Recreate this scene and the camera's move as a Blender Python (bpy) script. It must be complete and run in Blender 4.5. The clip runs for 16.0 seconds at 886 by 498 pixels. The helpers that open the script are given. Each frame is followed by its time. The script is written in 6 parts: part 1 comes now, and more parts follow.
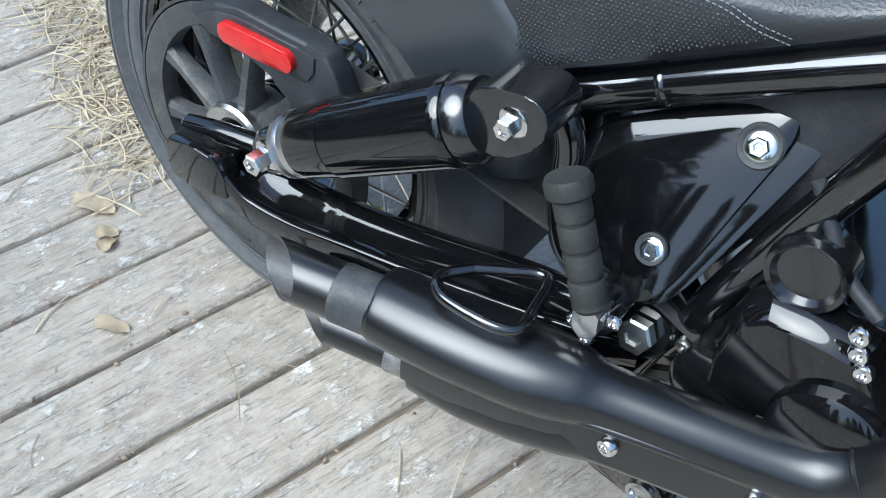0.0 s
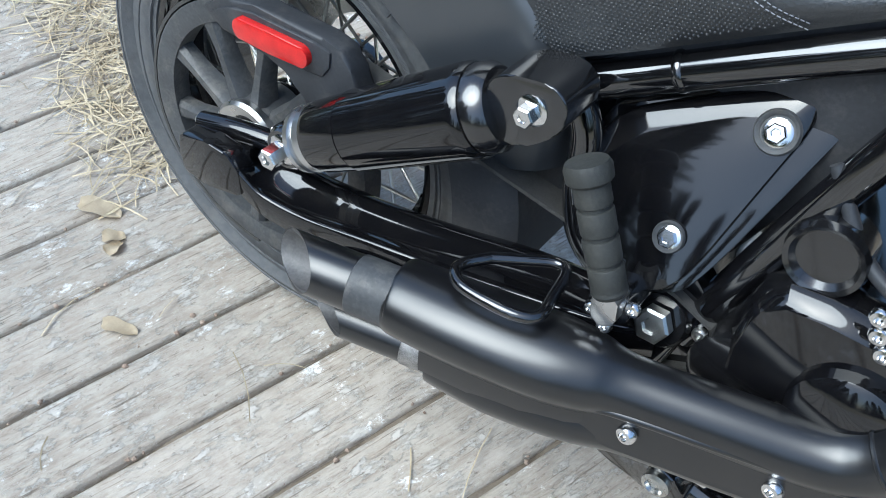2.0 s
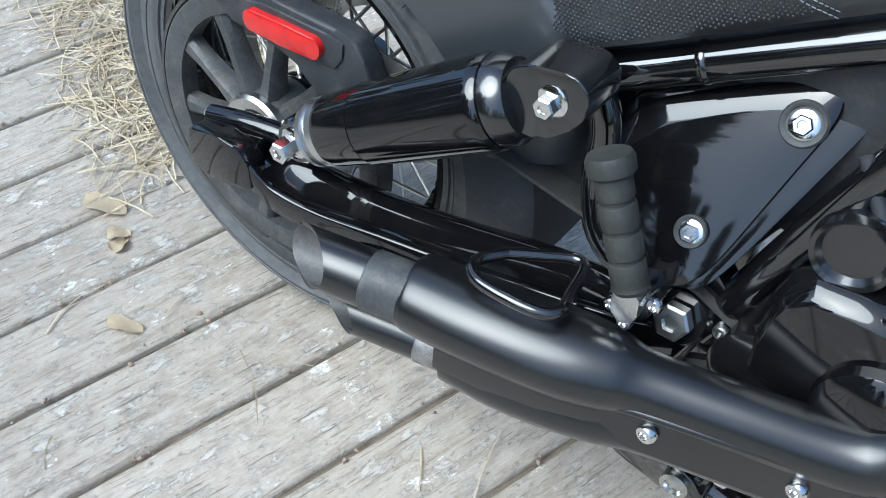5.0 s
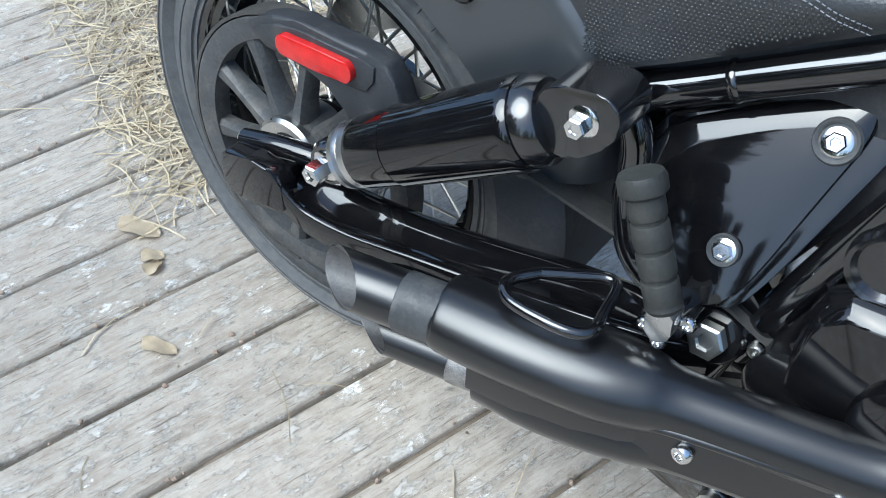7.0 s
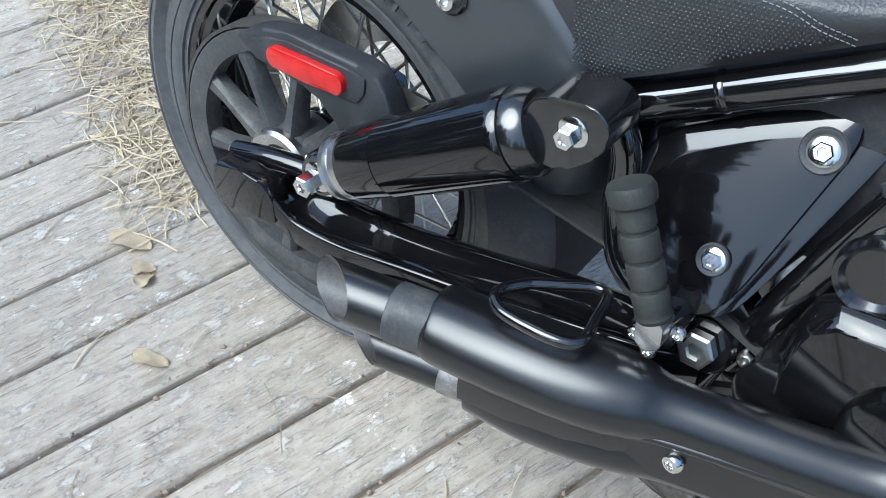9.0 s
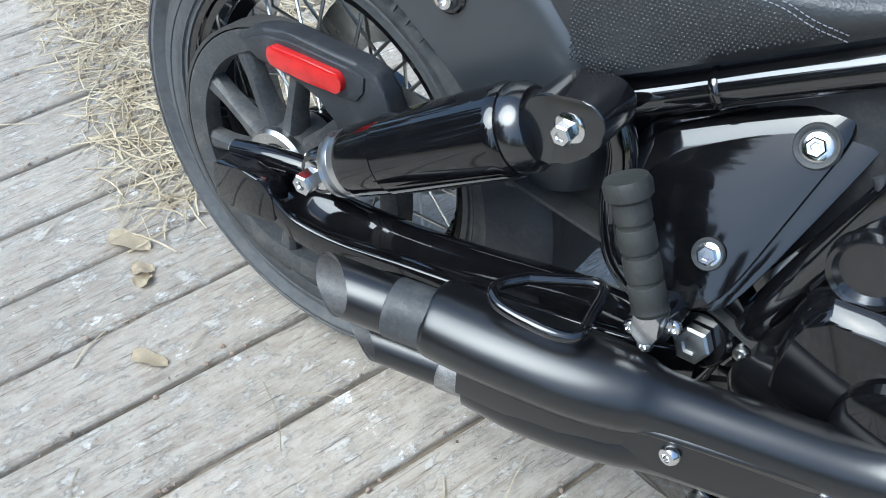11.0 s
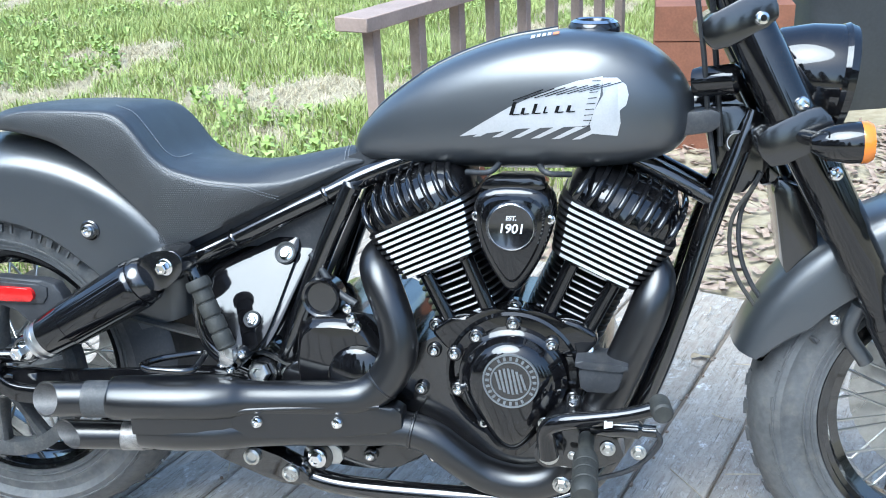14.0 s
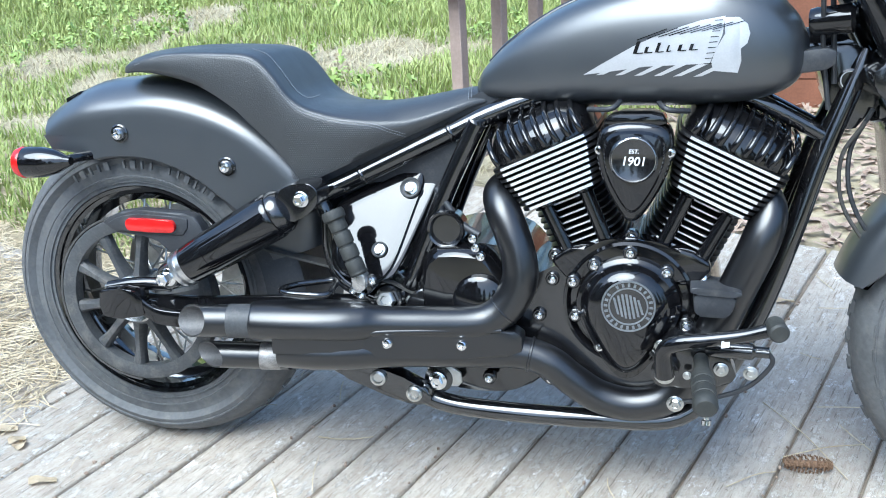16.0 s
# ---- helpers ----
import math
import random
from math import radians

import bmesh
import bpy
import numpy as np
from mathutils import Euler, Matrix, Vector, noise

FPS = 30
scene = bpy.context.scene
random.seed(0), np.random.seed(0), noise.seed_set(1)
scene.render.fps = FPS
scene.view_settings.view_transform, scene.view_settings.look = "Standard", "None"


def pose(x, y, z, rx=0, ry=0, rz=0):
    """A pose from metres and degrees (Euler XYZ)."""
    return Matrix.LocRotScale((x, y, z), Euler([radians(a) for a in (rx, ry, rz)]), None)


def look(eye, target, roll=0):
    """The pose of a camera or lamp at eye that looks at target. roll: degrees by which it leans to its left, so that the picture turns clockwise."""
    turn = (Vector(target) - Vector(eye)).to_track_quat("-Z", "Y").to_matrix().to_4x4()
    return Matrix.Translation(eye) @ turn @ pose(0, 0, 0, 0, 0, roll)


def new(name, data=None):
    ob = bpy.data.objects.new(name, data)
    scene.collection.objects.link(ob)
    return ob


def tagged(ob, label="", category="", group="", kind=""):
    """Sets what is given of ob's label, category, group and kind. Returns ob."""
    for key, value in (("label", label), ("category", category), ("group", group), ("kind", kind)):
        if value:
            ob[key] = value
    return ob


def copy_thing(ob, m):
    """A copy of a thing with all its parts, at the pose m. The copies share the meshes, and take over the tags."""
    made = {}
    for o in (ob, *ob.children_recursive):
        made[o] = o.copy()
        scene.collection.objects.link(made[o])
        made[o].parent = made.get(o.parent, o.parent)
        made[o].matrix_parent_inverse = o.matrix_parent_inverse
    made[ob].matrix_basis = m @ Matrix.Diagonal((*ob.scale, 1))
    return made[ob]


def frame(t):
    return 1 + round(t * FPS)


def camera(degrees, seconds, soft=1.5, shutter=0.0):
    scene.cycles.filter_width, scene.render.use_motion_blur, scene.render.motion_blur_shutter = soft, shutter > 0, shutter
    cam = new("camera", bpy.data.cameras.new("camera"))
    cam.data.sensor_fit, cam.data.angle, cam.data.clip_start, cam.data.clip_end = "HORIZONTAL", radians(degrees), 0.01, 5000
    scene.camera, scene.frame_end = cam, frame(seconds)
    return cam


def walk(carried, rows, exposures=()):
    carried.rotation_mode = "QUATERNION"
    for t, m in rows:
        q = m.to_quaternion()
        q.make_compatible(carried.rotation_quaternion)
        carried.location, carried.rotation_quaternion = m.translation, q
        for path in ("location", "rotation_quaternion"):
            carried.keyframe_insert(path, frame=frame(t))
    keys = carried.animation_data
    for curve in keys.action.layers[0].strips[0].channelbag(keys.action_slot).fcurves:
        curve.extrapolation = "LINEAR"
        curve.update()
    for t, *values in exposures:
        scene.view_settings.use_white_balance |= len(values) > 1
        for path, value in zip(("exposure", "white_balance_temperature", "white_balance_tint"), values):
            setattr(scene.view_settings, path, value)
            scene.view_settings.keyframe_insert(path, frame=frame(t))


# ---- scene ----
EXPOSURES = [(0.0, 0.94, 5520, 0), (11.0, 0.94, 5520, 0), (13.0, 1.52, 5380, 0), (16.0, 1.43, 5400, 0)]
cam = camera(50.7, 16.0, 1.0)
PATH = [
    (0, (0.675, -0.559, 1.078), (-0.123, 0.446, -0.456), -2.6),
    (0.5, (0.667, -0.564, 1.075), (-0.102, 0.449, -0.468), -3.4),
    (1, (0.661, -0.597, 1.068), (-0.129, 0.417, -0.464), -3.2),
    (1.5, (0.666, -0.598, 1.067), (-0.136, 0.442, -0.441), -2.0),
    (2, (0.669, -0.591, 1.065), (-0.132, 0.45, -0.443), -2.2),
    (2.5, (0.659, -0.591, 1.064), (-0.163, 0.435, -0.443), -3.1),
    (3, (0.66, -0.596, 1.061), (-0.172, 0.438, -0.435), -2.9),
    (3.5, (0.664, -0.596, 1.058), (-0.155, 0.446, -0.439), -2.6),
    (4, (0.661, -0.599, 1.055), (-0.144, 0.444, -0.45), -2.3),
    (4.5, (0.655, -0.594, 1.048), (-0.141, 0.452, -0.459), -1.8),
    (7, (0.651, -0.598, 1.052), (-0.216, 0.437, -0.424), -4.3),
    (7.5, (0.651, -0.599, 1.053), (-0.22, 0.456, -0.405), -4.2),
    (8, (0.651, -0.601, 1.053), (-0.22, 0.464, -0.399), -4.1),
    (8.5, (0.652, -0.599, 1.053), (-0.213, 0.461, -0.406), -4.0),
    (11, (0.66, -0.611, 1.053), (-0.204, 0.462, -0.397), -3.8),
    (11.5, (0.665, -0.621, 1.055), (-0.168, 0.516, -0.363), -3.9),
    (12, (0.709, -0.671, 1.087), (-0.119, 0.611, -0.205), -5.2),
    (12.5, (0.837, -0.811, 1.116), (0.017, 0.602, -0.038), -6.6),
    (13, (0.925, -0.985, 1.154), (0.205, 0.562, 0.11), -7.5),
    (13.5, (0.998, -1.208, 1.164), (0.452, 0.492, 0.263), -5.5),
    (14, (1.121, -1.338, 1.167), (0.716, 0.456, 0.381), -2.9),
    (14.5, (1.123, -1.422, 1.159), (0.772, 0.375, 0.353), -3.0),
    (15, (1.052, -1.465, 1.153), (0.68, 0.299, 0.286), -3.5),
    (15.5, (1.019, -1.473, 1.154), (0.582, 0.279, 0.295), -3.7),
    (16, (1.009, -1.48, 1.155), (0.528, 0.271, 0.316), -3.6),
]
walk(cam, [(t, look(eye, target, roll)) for t, eye, target, roll in PATH], EXPOSURES)
SKY, SUN = 0.13, 1.8
LEAN_STAND, STEER = 9.0, 0.0
FENCE_X, FENCE_Y, FENCE_STEP, FENCE_TOP = 0.30, 1.45, 0.26, 0.68
FENCE_DIR = Vector((0.335, 0.942, 0)).normalized()

# ---- world and light ----
world = bpy.data.worlds.new("daylight")
scene.world = world
world.use_nodes = True
wn = world.node_tree.nodes
sky = wn.new("ShaderNodeTexSky")
sky.sky_type, sky.sun_disc = "NISHITA", False
sky.sun_elevation, sky.sun_rotation = radians(58), radians(200)
sky.air_density, sky.dust_density, sky.ozone_density = 1.0, 3.0, 1.0
wn["Background"].inputs["Strength"].default_value = SKY
world.node_tree.links.new(sky.outputs["Color"], wn["Background"].inputs["Color"])
sun = new("sun", bpy.data.lights.new("sun", "SUN"))
sun.data.energy, sun.data.angle, sun.data.color = SUN, radians(48), (1.0, 0.97, 0.93)
sun.matrix_world = look((-2.0, -3.4, 6.4), (0, 0, 0))

# ---- materials ----


def material(name, color, rough=0.5, metal=0.0, coat=0.0, bump=0.0, bump_scale=200.0, vary=0.0, vary_scale=6.0, color2=None, rough_vary=0.0, spec=0.5, dust=0.0, coat_rough=0.04):
    """A procedural surface: a base colour varied at two scales, with roughness, dust and fine relief."""
    m = bpy.data.materials.new(name)
    m.use_nodes = True
    nodes, links = m.node_tree.nodes, m.node_tree.links
    p = nodes["Principled BSDF"]
    p.inputs["Base Color"].default_value = (*color, 1)
    p.inputs["Roughness"].default_value, p.inputs["Metallic"].default_value = rough, metal
    p.inputs["Coat Weight"].default_value, p.inputs["Coat Roughness"].default_value = coat, coat_rough
    p.inputs["Specular IOR Level"].default_value = spec
    tc = nodes.new("ShaderNodeTexCoord")
    source = None
    if vary or color2:
        n1, n2, mix, ramp = nodes.new("ShaderNodeTexNoise"), nodes.new("ShaderNodeTexNoise"), nodes.new("ShaderNodeMix"), nodes.new("ShaderNodeValToRGB")
        n1.inputs["Scale"].default_value, n1.inputs["Detail"].default_value = vary_scale, 6
        n2.inputs["Scale"].default_value, n2.inputs["Detail"].default_value = vary_scale * 12, 4
        links.new(tc.outputs["Object"], n1.inputs["Vector"]), links.new(tc.outputs["Object"], n2.inputs["Vector"])
        mix.inputs["Factor"].default_value = 0.4
        links.new(n1.outputs["Fac"], mix.inputs["A"]), links.new(n2.outputs["Fac"], mix.inputs["B"])
        other = color2 or tuple(c * (1 + vary) for c in color)
        first = color if color2 else tuple(c * (1 - vary) for c in color)
        ramp.color_ramp.elements[0].position, ramp.color_ramp.elements[1].position = 0.35, 0.65
        ramp.color_ramp.elements[0].color, ramp.color_ramp.elements[1].color = (*first, 1), (*other, 1)
        links.new(mix.outputs["Result"], ramp.inputs["Fac"])
        source = ramp.outputs["Color"]
        links.new(source, p.inputs["Base Color"])
    if dust:
        d1, dr, dm = nodes.new("ShaderNodeTexNoise"), nodes.new("ShaderNodeValToRGB"), nodes.new("ShaderNodeMix")
        d1.inputs["Scale"].default_value, d1.inputs["Detail"].default_value, d1.inputs["Roughness"].default_value = 30, 8, 0.7
        links.new(tc.outputs["Object"], d1.inputs["Vector"])
        dr.color_ramp.elements[0].position, dr.color_ramp.elements[1].position = 0.5, 0.8
        dr.color_ramp.elements[1].color = (dust, dust, dust, 1)
        links.new(d1.outputs["Fac"], dr.inputs["Fac"])
        dm.data_type = "RGBA"
        dm.inputs["A"].default_value = (*color, 1)
        if source:
            links.new(source, dm.inputs["A"])
        dm.inputs["B"].default_value = (0.22, 0.2, 0.17, 1)
        links.new(dr.outputs["Color"], dm.inputs["Factor"])
        links.new(dm.outputs["Result"], p.inputs["Base Color"])
    if rough_vary:
        n3, mr = nodes.new("ShaderNodeTexNoise"), nodes.new("ShaderNodeMapRange")
        n3.inputs["Scale"].default_value, n3.inputs["Detail"].default_value = 18, 6
        links.new(tc.outputs["Object"], n3.inputs["Vector"]), links.new(n3.outputs["Fac"], mr.inputs["Value"])
        mr.inputs["From Min"].default_value, mr.inputs["From Max"].default_value = 0.3, 0.7
        mr.inputs["To Min"].default_value, mr.inputs["To Max"].default_value = max(0.02, rough - rough_vary), rough + rough_vary
        links.new(mr.outputs["Result"], p.inputs["Roughness"])
    if bump:
        n4, b = nodes.new("ShaderNodeTexNoise"), nodes.new("ShaderNodeBump")
        n4.inputs["Scale"].default_value, n4.inputs["Detail"].default_value = bump_scale, 3
        b.inputs["Strength"].default_value, b.inputs["Distance"].default_value = bump, 0.002
        links.new(tc.outputs["Object"], n4.inputs["Vector"])
        links.new(n4.outputs["Fac"], b.inputs["Height"]), links.new(b.outputs["Normal"], p.inputs["Normal"])
    return m


GLOSS = material("gloss_black_paint", (0.005, 0.005, 0.006), 0.05, coat=0.55, rough_vary=0.02, spec=0.5, dust=0.04)
SATIN = material("satin_black_paint", (0.027, 0.031, 0.037), 0.40, rough_vary=0.04, bump=0.02, bump_scale=900, spec=1.0, coat=0.9, coat_rough=0.26)
EXHAUST = material("matte_black_ceramic", (0.006, 0.006, 0.007), 0.33, bump=0.015, bump_scale=1200, rough_vary=0.04, spec=0.65, coat=0.55, coat_rough=0.22)
CASE = material("black_engine_paint", (0.008, 0.008, 0.009), 0.16, coat=0.5, rough_vary=0.05, spec=0.9, dust=0.05)
FRAME = material("gloss_black_frame", (0.005, 0.005, 0.006), 0.07, coat=1.0, rough_vary=0.03, spec=0.8, dust=0.05)
RUBBER = material("tyre_rubber", (0.090, 0.093, 0.097), 0.62, vary=0.3, vary_scale=8, bump=0.25, bump_scale=260, dust=0.5)
PEG = material("peg_rubber", (0.034, 0.035, 0.032), 0.6, vary=0.25, vary_scale=30, bump=0.2, bump_scale=300, dust=0.15)
PLASTIC = material("textured_black_plastic", (0.034, 0.036, 0.041), 0.48, bump=0.12, bump_scale=700, vary=0.2, vary_scale=20, dust=0.25)
DUSTY = material("dusty_black_casting", (0.060, 0.062, 0.065), 0.5, vary=0.3, vary_scale=20, bump=0.08, bump_scale=400, dust=0.55)
LEATHER = material("black_leather", (0.030, 0.032, 0.035), 0.40, bump=0.35, bump_scale=420, rough_vary=0.06, spec=0.9)
CHROME = material("chrome", (0.75, 0.75, 0.75), 0.14, metal=1.0, rough_vary=0.06)
STEEL = material("zinc_steel", (0.55, 0.55, 0.53), 0.33, metal=1.0, rough_vary=0.1, vary=0.15, vary_scale=60)
ALLOY = material("machined_aluminium", (0.62, 0.62, 0.62), 0.3, metal=1.0, rough_vary=0.06)
RED = material("red_reflector", (0.55, 0.012, 0.012), 0.18, coat=0.5, vary=0.2, vary_scale=60)
AMBER = material("amber_lens", (0.75, 0.22, 0.02), 0.2, coat=0.5)
SILVER = material("silver_print", (0.50, 0.50, 0.51), 0.38, metal=0.35, vary=0.08, vary_scale=30)
PEWTER = material("dull_pewter_print", (0.17, 0.18, 0.19), 0.4, metal=0.3, vary=0.1, vary_scale=40)
WORN = material("worn_metal_band", (0.30, 0.29, 0.28), 0.5, metal=0.7, vary=0.5, vary_scale=60, dust=0.4)
BORE = material("scuffed_bore", (0.085, 0.082, 0.082), 0.5, vary=0.35, vary_scale=30, bump=0.1, dust=0.3)
WHITE = material("white_print", (0.7, 0.7, 0.7), 0.5)
THREAD = material("grey_thread", (0.24, 0.25, 0.27), 0.8)
BELT = material("rubber_belt", (0.06, 0.058, 0.054), 0.8, vary=0.3, vary_scale=50, bump=0.2)
WIRE = material("spoke_steel", (0.5, 0.5, 0.48), 0.35, metal=1.0)
BINS = material("grey_bin_plastic", (0.045, 0.05, 0.055), 0.55, vary=0.15, bump=0.05)
FENCE = material("taupe_painted_timber", (0.33, 0.25, 0.21), 0.7, vary=0.15, vary_scale=9, bump=0.2, bump_scale=90)
POT = material("terracotta_timber", (0.22, 0.09, 0.05), 0.7, vary=0.2, vary_scale=9, bump=0.2, bump_scale=90)
STRAW = material("dry_needles", (0.36, 0.28, 0.17), 0.8, color2=(0.62, 0.53, 0.37), vary_scale=14)
LEAF = material("dead_leaf", (0.60, 0.50, 0.35), 0.75, color2=(0.72, 0.63, 0.48), vary_scale=22)
CONE = material("pine_cone_scales", (0.16, 0.09, 0.05), 0.8, color2=(0.28, 0.18, 0.11), vary_scale=60)
MULCH = material("wood_mulch", (0.18, 0.12, 0.085), 0.9, color2=(0.46, 0.36, 0.28), vary_scale=25)
GRASS = material("grass_blades", (0.19, 0.26, 0.055), 0.6, color2=(0.42, 0.46, 0.16), vary_scale=2.2)
DRYGRASS = material("dry_grass", (0.42, 0.36, 0.22), 0.7, color2=(0.56, 0.50, 0.34), vary_scale=3)
WEED = material("broad_weed_leaves", (0.21, 0.31, 0.06), 0.5, color2=(0.40, 0.48, 0.15), vary_scale=4)
SOIL = material("soil_and_litter", (0.24, 0.20, 0.12), 0.95, color2=(0.44, 0.38, 0.27), vary_scale=3.0, bump=0.9, bump_scale=40)
GRIME = material("dirt_in_joints", (0.12, 0.095, 0.07), 0.95, color2=(0.24, 0.20, 0.155), vary_scale=30, bump=0.6, bump_scale=120)
CONIFER = material("conifer_foliage", (0.02, 0.04, 0.012), 0.7, color2=(0.05, 0.09, 0.03), vary_scale=1.5)
BARK = material("bark", (0.08, 0.055, 0.04), 0.9, vary=0.3, vary_scale=8, bump=0.6, bump_scale=30)


def wood_material():
    """Weathered deck timber: grey grain along the plank, worn pale paint flakes and brown stains."""
    m = bpy.data.materials.new("weathered_deck_timber")
    m.use_nodes = True
    nodes, links = m.node_tree.nodes, m.node_tree.links
    p = nodes["Principled BSDF"]
    tc, info, add = nodes.new("ShaderNodeTexCoord"), nodes.new("ShaderNodeObjectInfo"), nodes.new("ShaderNodeVectorMath")
    mul = nodes.new("ShaderNodeMath")
    mul.operation, mul.inputs[1].default_value = "MULTIPLY", 37.0
    links.new(info.outputs["Random"], mul.inputs[0])
    comb = nodes.new("ShaderNodeCombineXYZ")
    links.new(mul.outputs[0], comb.inputs[0]), links.new(mul.outputs[0], comb.inputs[1])
    links.new(tc.outputs["Object"], add.inputs[0]), links.new(comb.outputs[0], add.inputs[1])

    def tex(scale, stretch, detail=6, rough=0.6):
        mp, n = nodes.new("ShaderNodeMapping"), nodes.new("ShaderNodeTexNoise")
        mp.inputs["Scale"].default_value = stretch
        n.inputs["Scale"].default_value, n.inputs["Detail"].default_value, n.inputs["Roughness"].default_value = scale, detail, rough
        links.new(add.outputs[0], mp.inputs["Vector"]), links.new(mp.outputs[0], n.inputs["Vector"])
        return n.outputs["Fac"]

    def ramp(fac, stops):
        r = nodes.new("ShaderNodeValToRGB")
        while len(r.color_ramp.elements) < len(stops):
            r.color_ramp.elements.new(0.5)
        for e, (pos, col) in zip(r.color_ramp.elements, stops):
            e.position, e.color = pos, (*col, 1)
        links.new(fac, r.inputs["Fac"])
        return r.outputs["Color"]

    def mix(fac, a, b):
        x = nodes.new("ShaderNodeMix")
        x.data_type = "RGBA"
        links.new(fac, x.inputs["Factor"]), links.new(a, x.inputs["A"])
        if isinstance(b, tuple):
            x.inputs["B"].default_value = (*b, 1)
        else:
            links.new(b, x.inputs["B"])
        return x.outputs["Result"]

    grain = tex(95, (1.0, 0.06, 1.0), 6, 0.7)
    fine = tex(260, (1.0, 0.05, 1.0), 3, 0.6)
    base = ramp(grain, [(0.27, (0.225, 0.183, 0.142)), (0.48, (0.375, 0.322, 0.262)), (0.70, (0.49, 0.438, 0.372))])
    stain = ramp(tex(3.2, (1.0, 0.35, 1.0), 5), [(0.38, (0, 0, 0)), (0.72, (0.75, 0.75, 0.75))])
    col = mix(stain, base, (0.35, 0.30, 0.25))
    mottle = ramp(tex(42, (1.0, 0.55, 1.0), 10, 0.85), [(0.44, (0, 0, 0)), (0.60, (0.6, 0.6, 0.6))])
    col = mix(mottle, col, (0.53, 0.488, 0.422))
    flake = ramp(tex(34, (1.0, 0.5, 1.0), 9, 0.8), [(0.535, (0, 0, 0)), (0.57, (0.6, 0.6, 0.6))])
    col = mix(flake, col, (0.60, 0.570, 0.52))
    white = ramp(tex(15, (1.0, 0.6, 1.0), 10, 0.85), [(0.578, (0, 0, 0)), (0.618, (0.85, 0.85, 0.85))])
    col = mix(white, col, (0.82, 0.815, 0.795))
    grit = ramp(tex(120, (1.0, 0.6, 1.0), 5, 0.8), [(0.34, (0.85, 0.85, 0.85)), (0.42, (0, 0, 0))])
    col = mix(grit, col, (0.20, 0.165, 0.13))
    crack = ramp(fine, [(0.33, (0.85, 0.85, 0.85)), (0.40, (0, 0, 0))])
    col = mix(crack, col, (0.19, 0.155, 0.12))
    tone = nodes.new("ShaderNodeHueSaturation")
    mr = nodes.new("ShaderNodeMapRange")
    mr.inputs["To Min"].default_value, mr.inputs["To Max"].default_value = 0.86, 1.1
    links.new(info.outputs["Random"], mr.inputs["Value"]), links.new(mr.outputs[0], tone.inputs["Value"])
    links.new(col, tone.inputs["Color"]), links.new(tone.outputs["Color"], p.inputs["Base Color"])
    p.inputs["Roughness"].default_value, p.inputs["Specular IOR Level"].default_value = 0.82, 0.3
    b, b2 = nodes.new("ShaderNodeBump"), nodes.new("ShaderNodeBump")
    b.inputs["Strength"].default_value, b.inputs["Distance"].default_value = 0.9, 0.0035
    b2.inputs["Strength"].default_value, b2.inputs["Distance"].default_value = 0.7, 0.002
    links.new(grain, b.inputs["Height"]), links.new(flake, b2.inputs["Height"])
    links.new(b.outputs["Normal"], b2.inputs["Normal"]), links.new(b2.outputs["Normal"], p.inputs["Normal"])
    return m


DECK = wood_material()

# ---- builders ----


def to_object(name, bm, mat, parent=None, label="", smooth=True, sharp=38):
    """Links a bmesh as one mesh object, under a thing or a part."""
    me = bpy.data.meshes.new(name)
    bmesh.ops.recalc_face_normals(bm, faces=bm.faces)
    bm.to_mesh(me)
    bm.free()
    me.materials.append(mat)
    if smooth:
        me.shade_smooth()
        me.set_sharp_from_angle(angle=radians(sharp))
    ob = new(name, me)
    if parent is not None:
        ob.parent = parent
    if label:
        ob["label"] = label
    return ob


def curve_points(pts, steps=6):
    """A smooth line through the points."""
    pts = [Vector(p) for p in pts]
    if len(pts) < 3:
        return pts
    ends = [2 * pts[0] - pts[1]] + pts + [2 * pts[-1] - pts[-2]]
    out = []
    for i in range(1, len(ends) - 2):
        a, b, c, d = ends[i - 1 : i + 3]
        for k in range(steps):
            t = k / steps
            out.append(0.5 * ((2 * b) + (c - a) * t + (2 * a - 5 * b + 4 * c - d) * t * t + (3 * b - a - 3 * c + d) * t**3))
    return out + [pts[-1]]


def skin(bm, rings, caps=True, closed=True):
    """Faces between rings of equal count."""
    rows = [[bm.verts.new(p) for p in ring] for ring in rings]
    n = len(rows[0])
    for a, b in zip(rows, rows[1:]):
        for i in range(n if closed else n - 1):
            j = (i + 1) % n
            bm.faces.new((a[i], a[j], b[j], b[i]))
    if caps and closed:
        bm.faces.new(rows[0])
        bm.faces.new(rows[-1][::-1])
    return rows


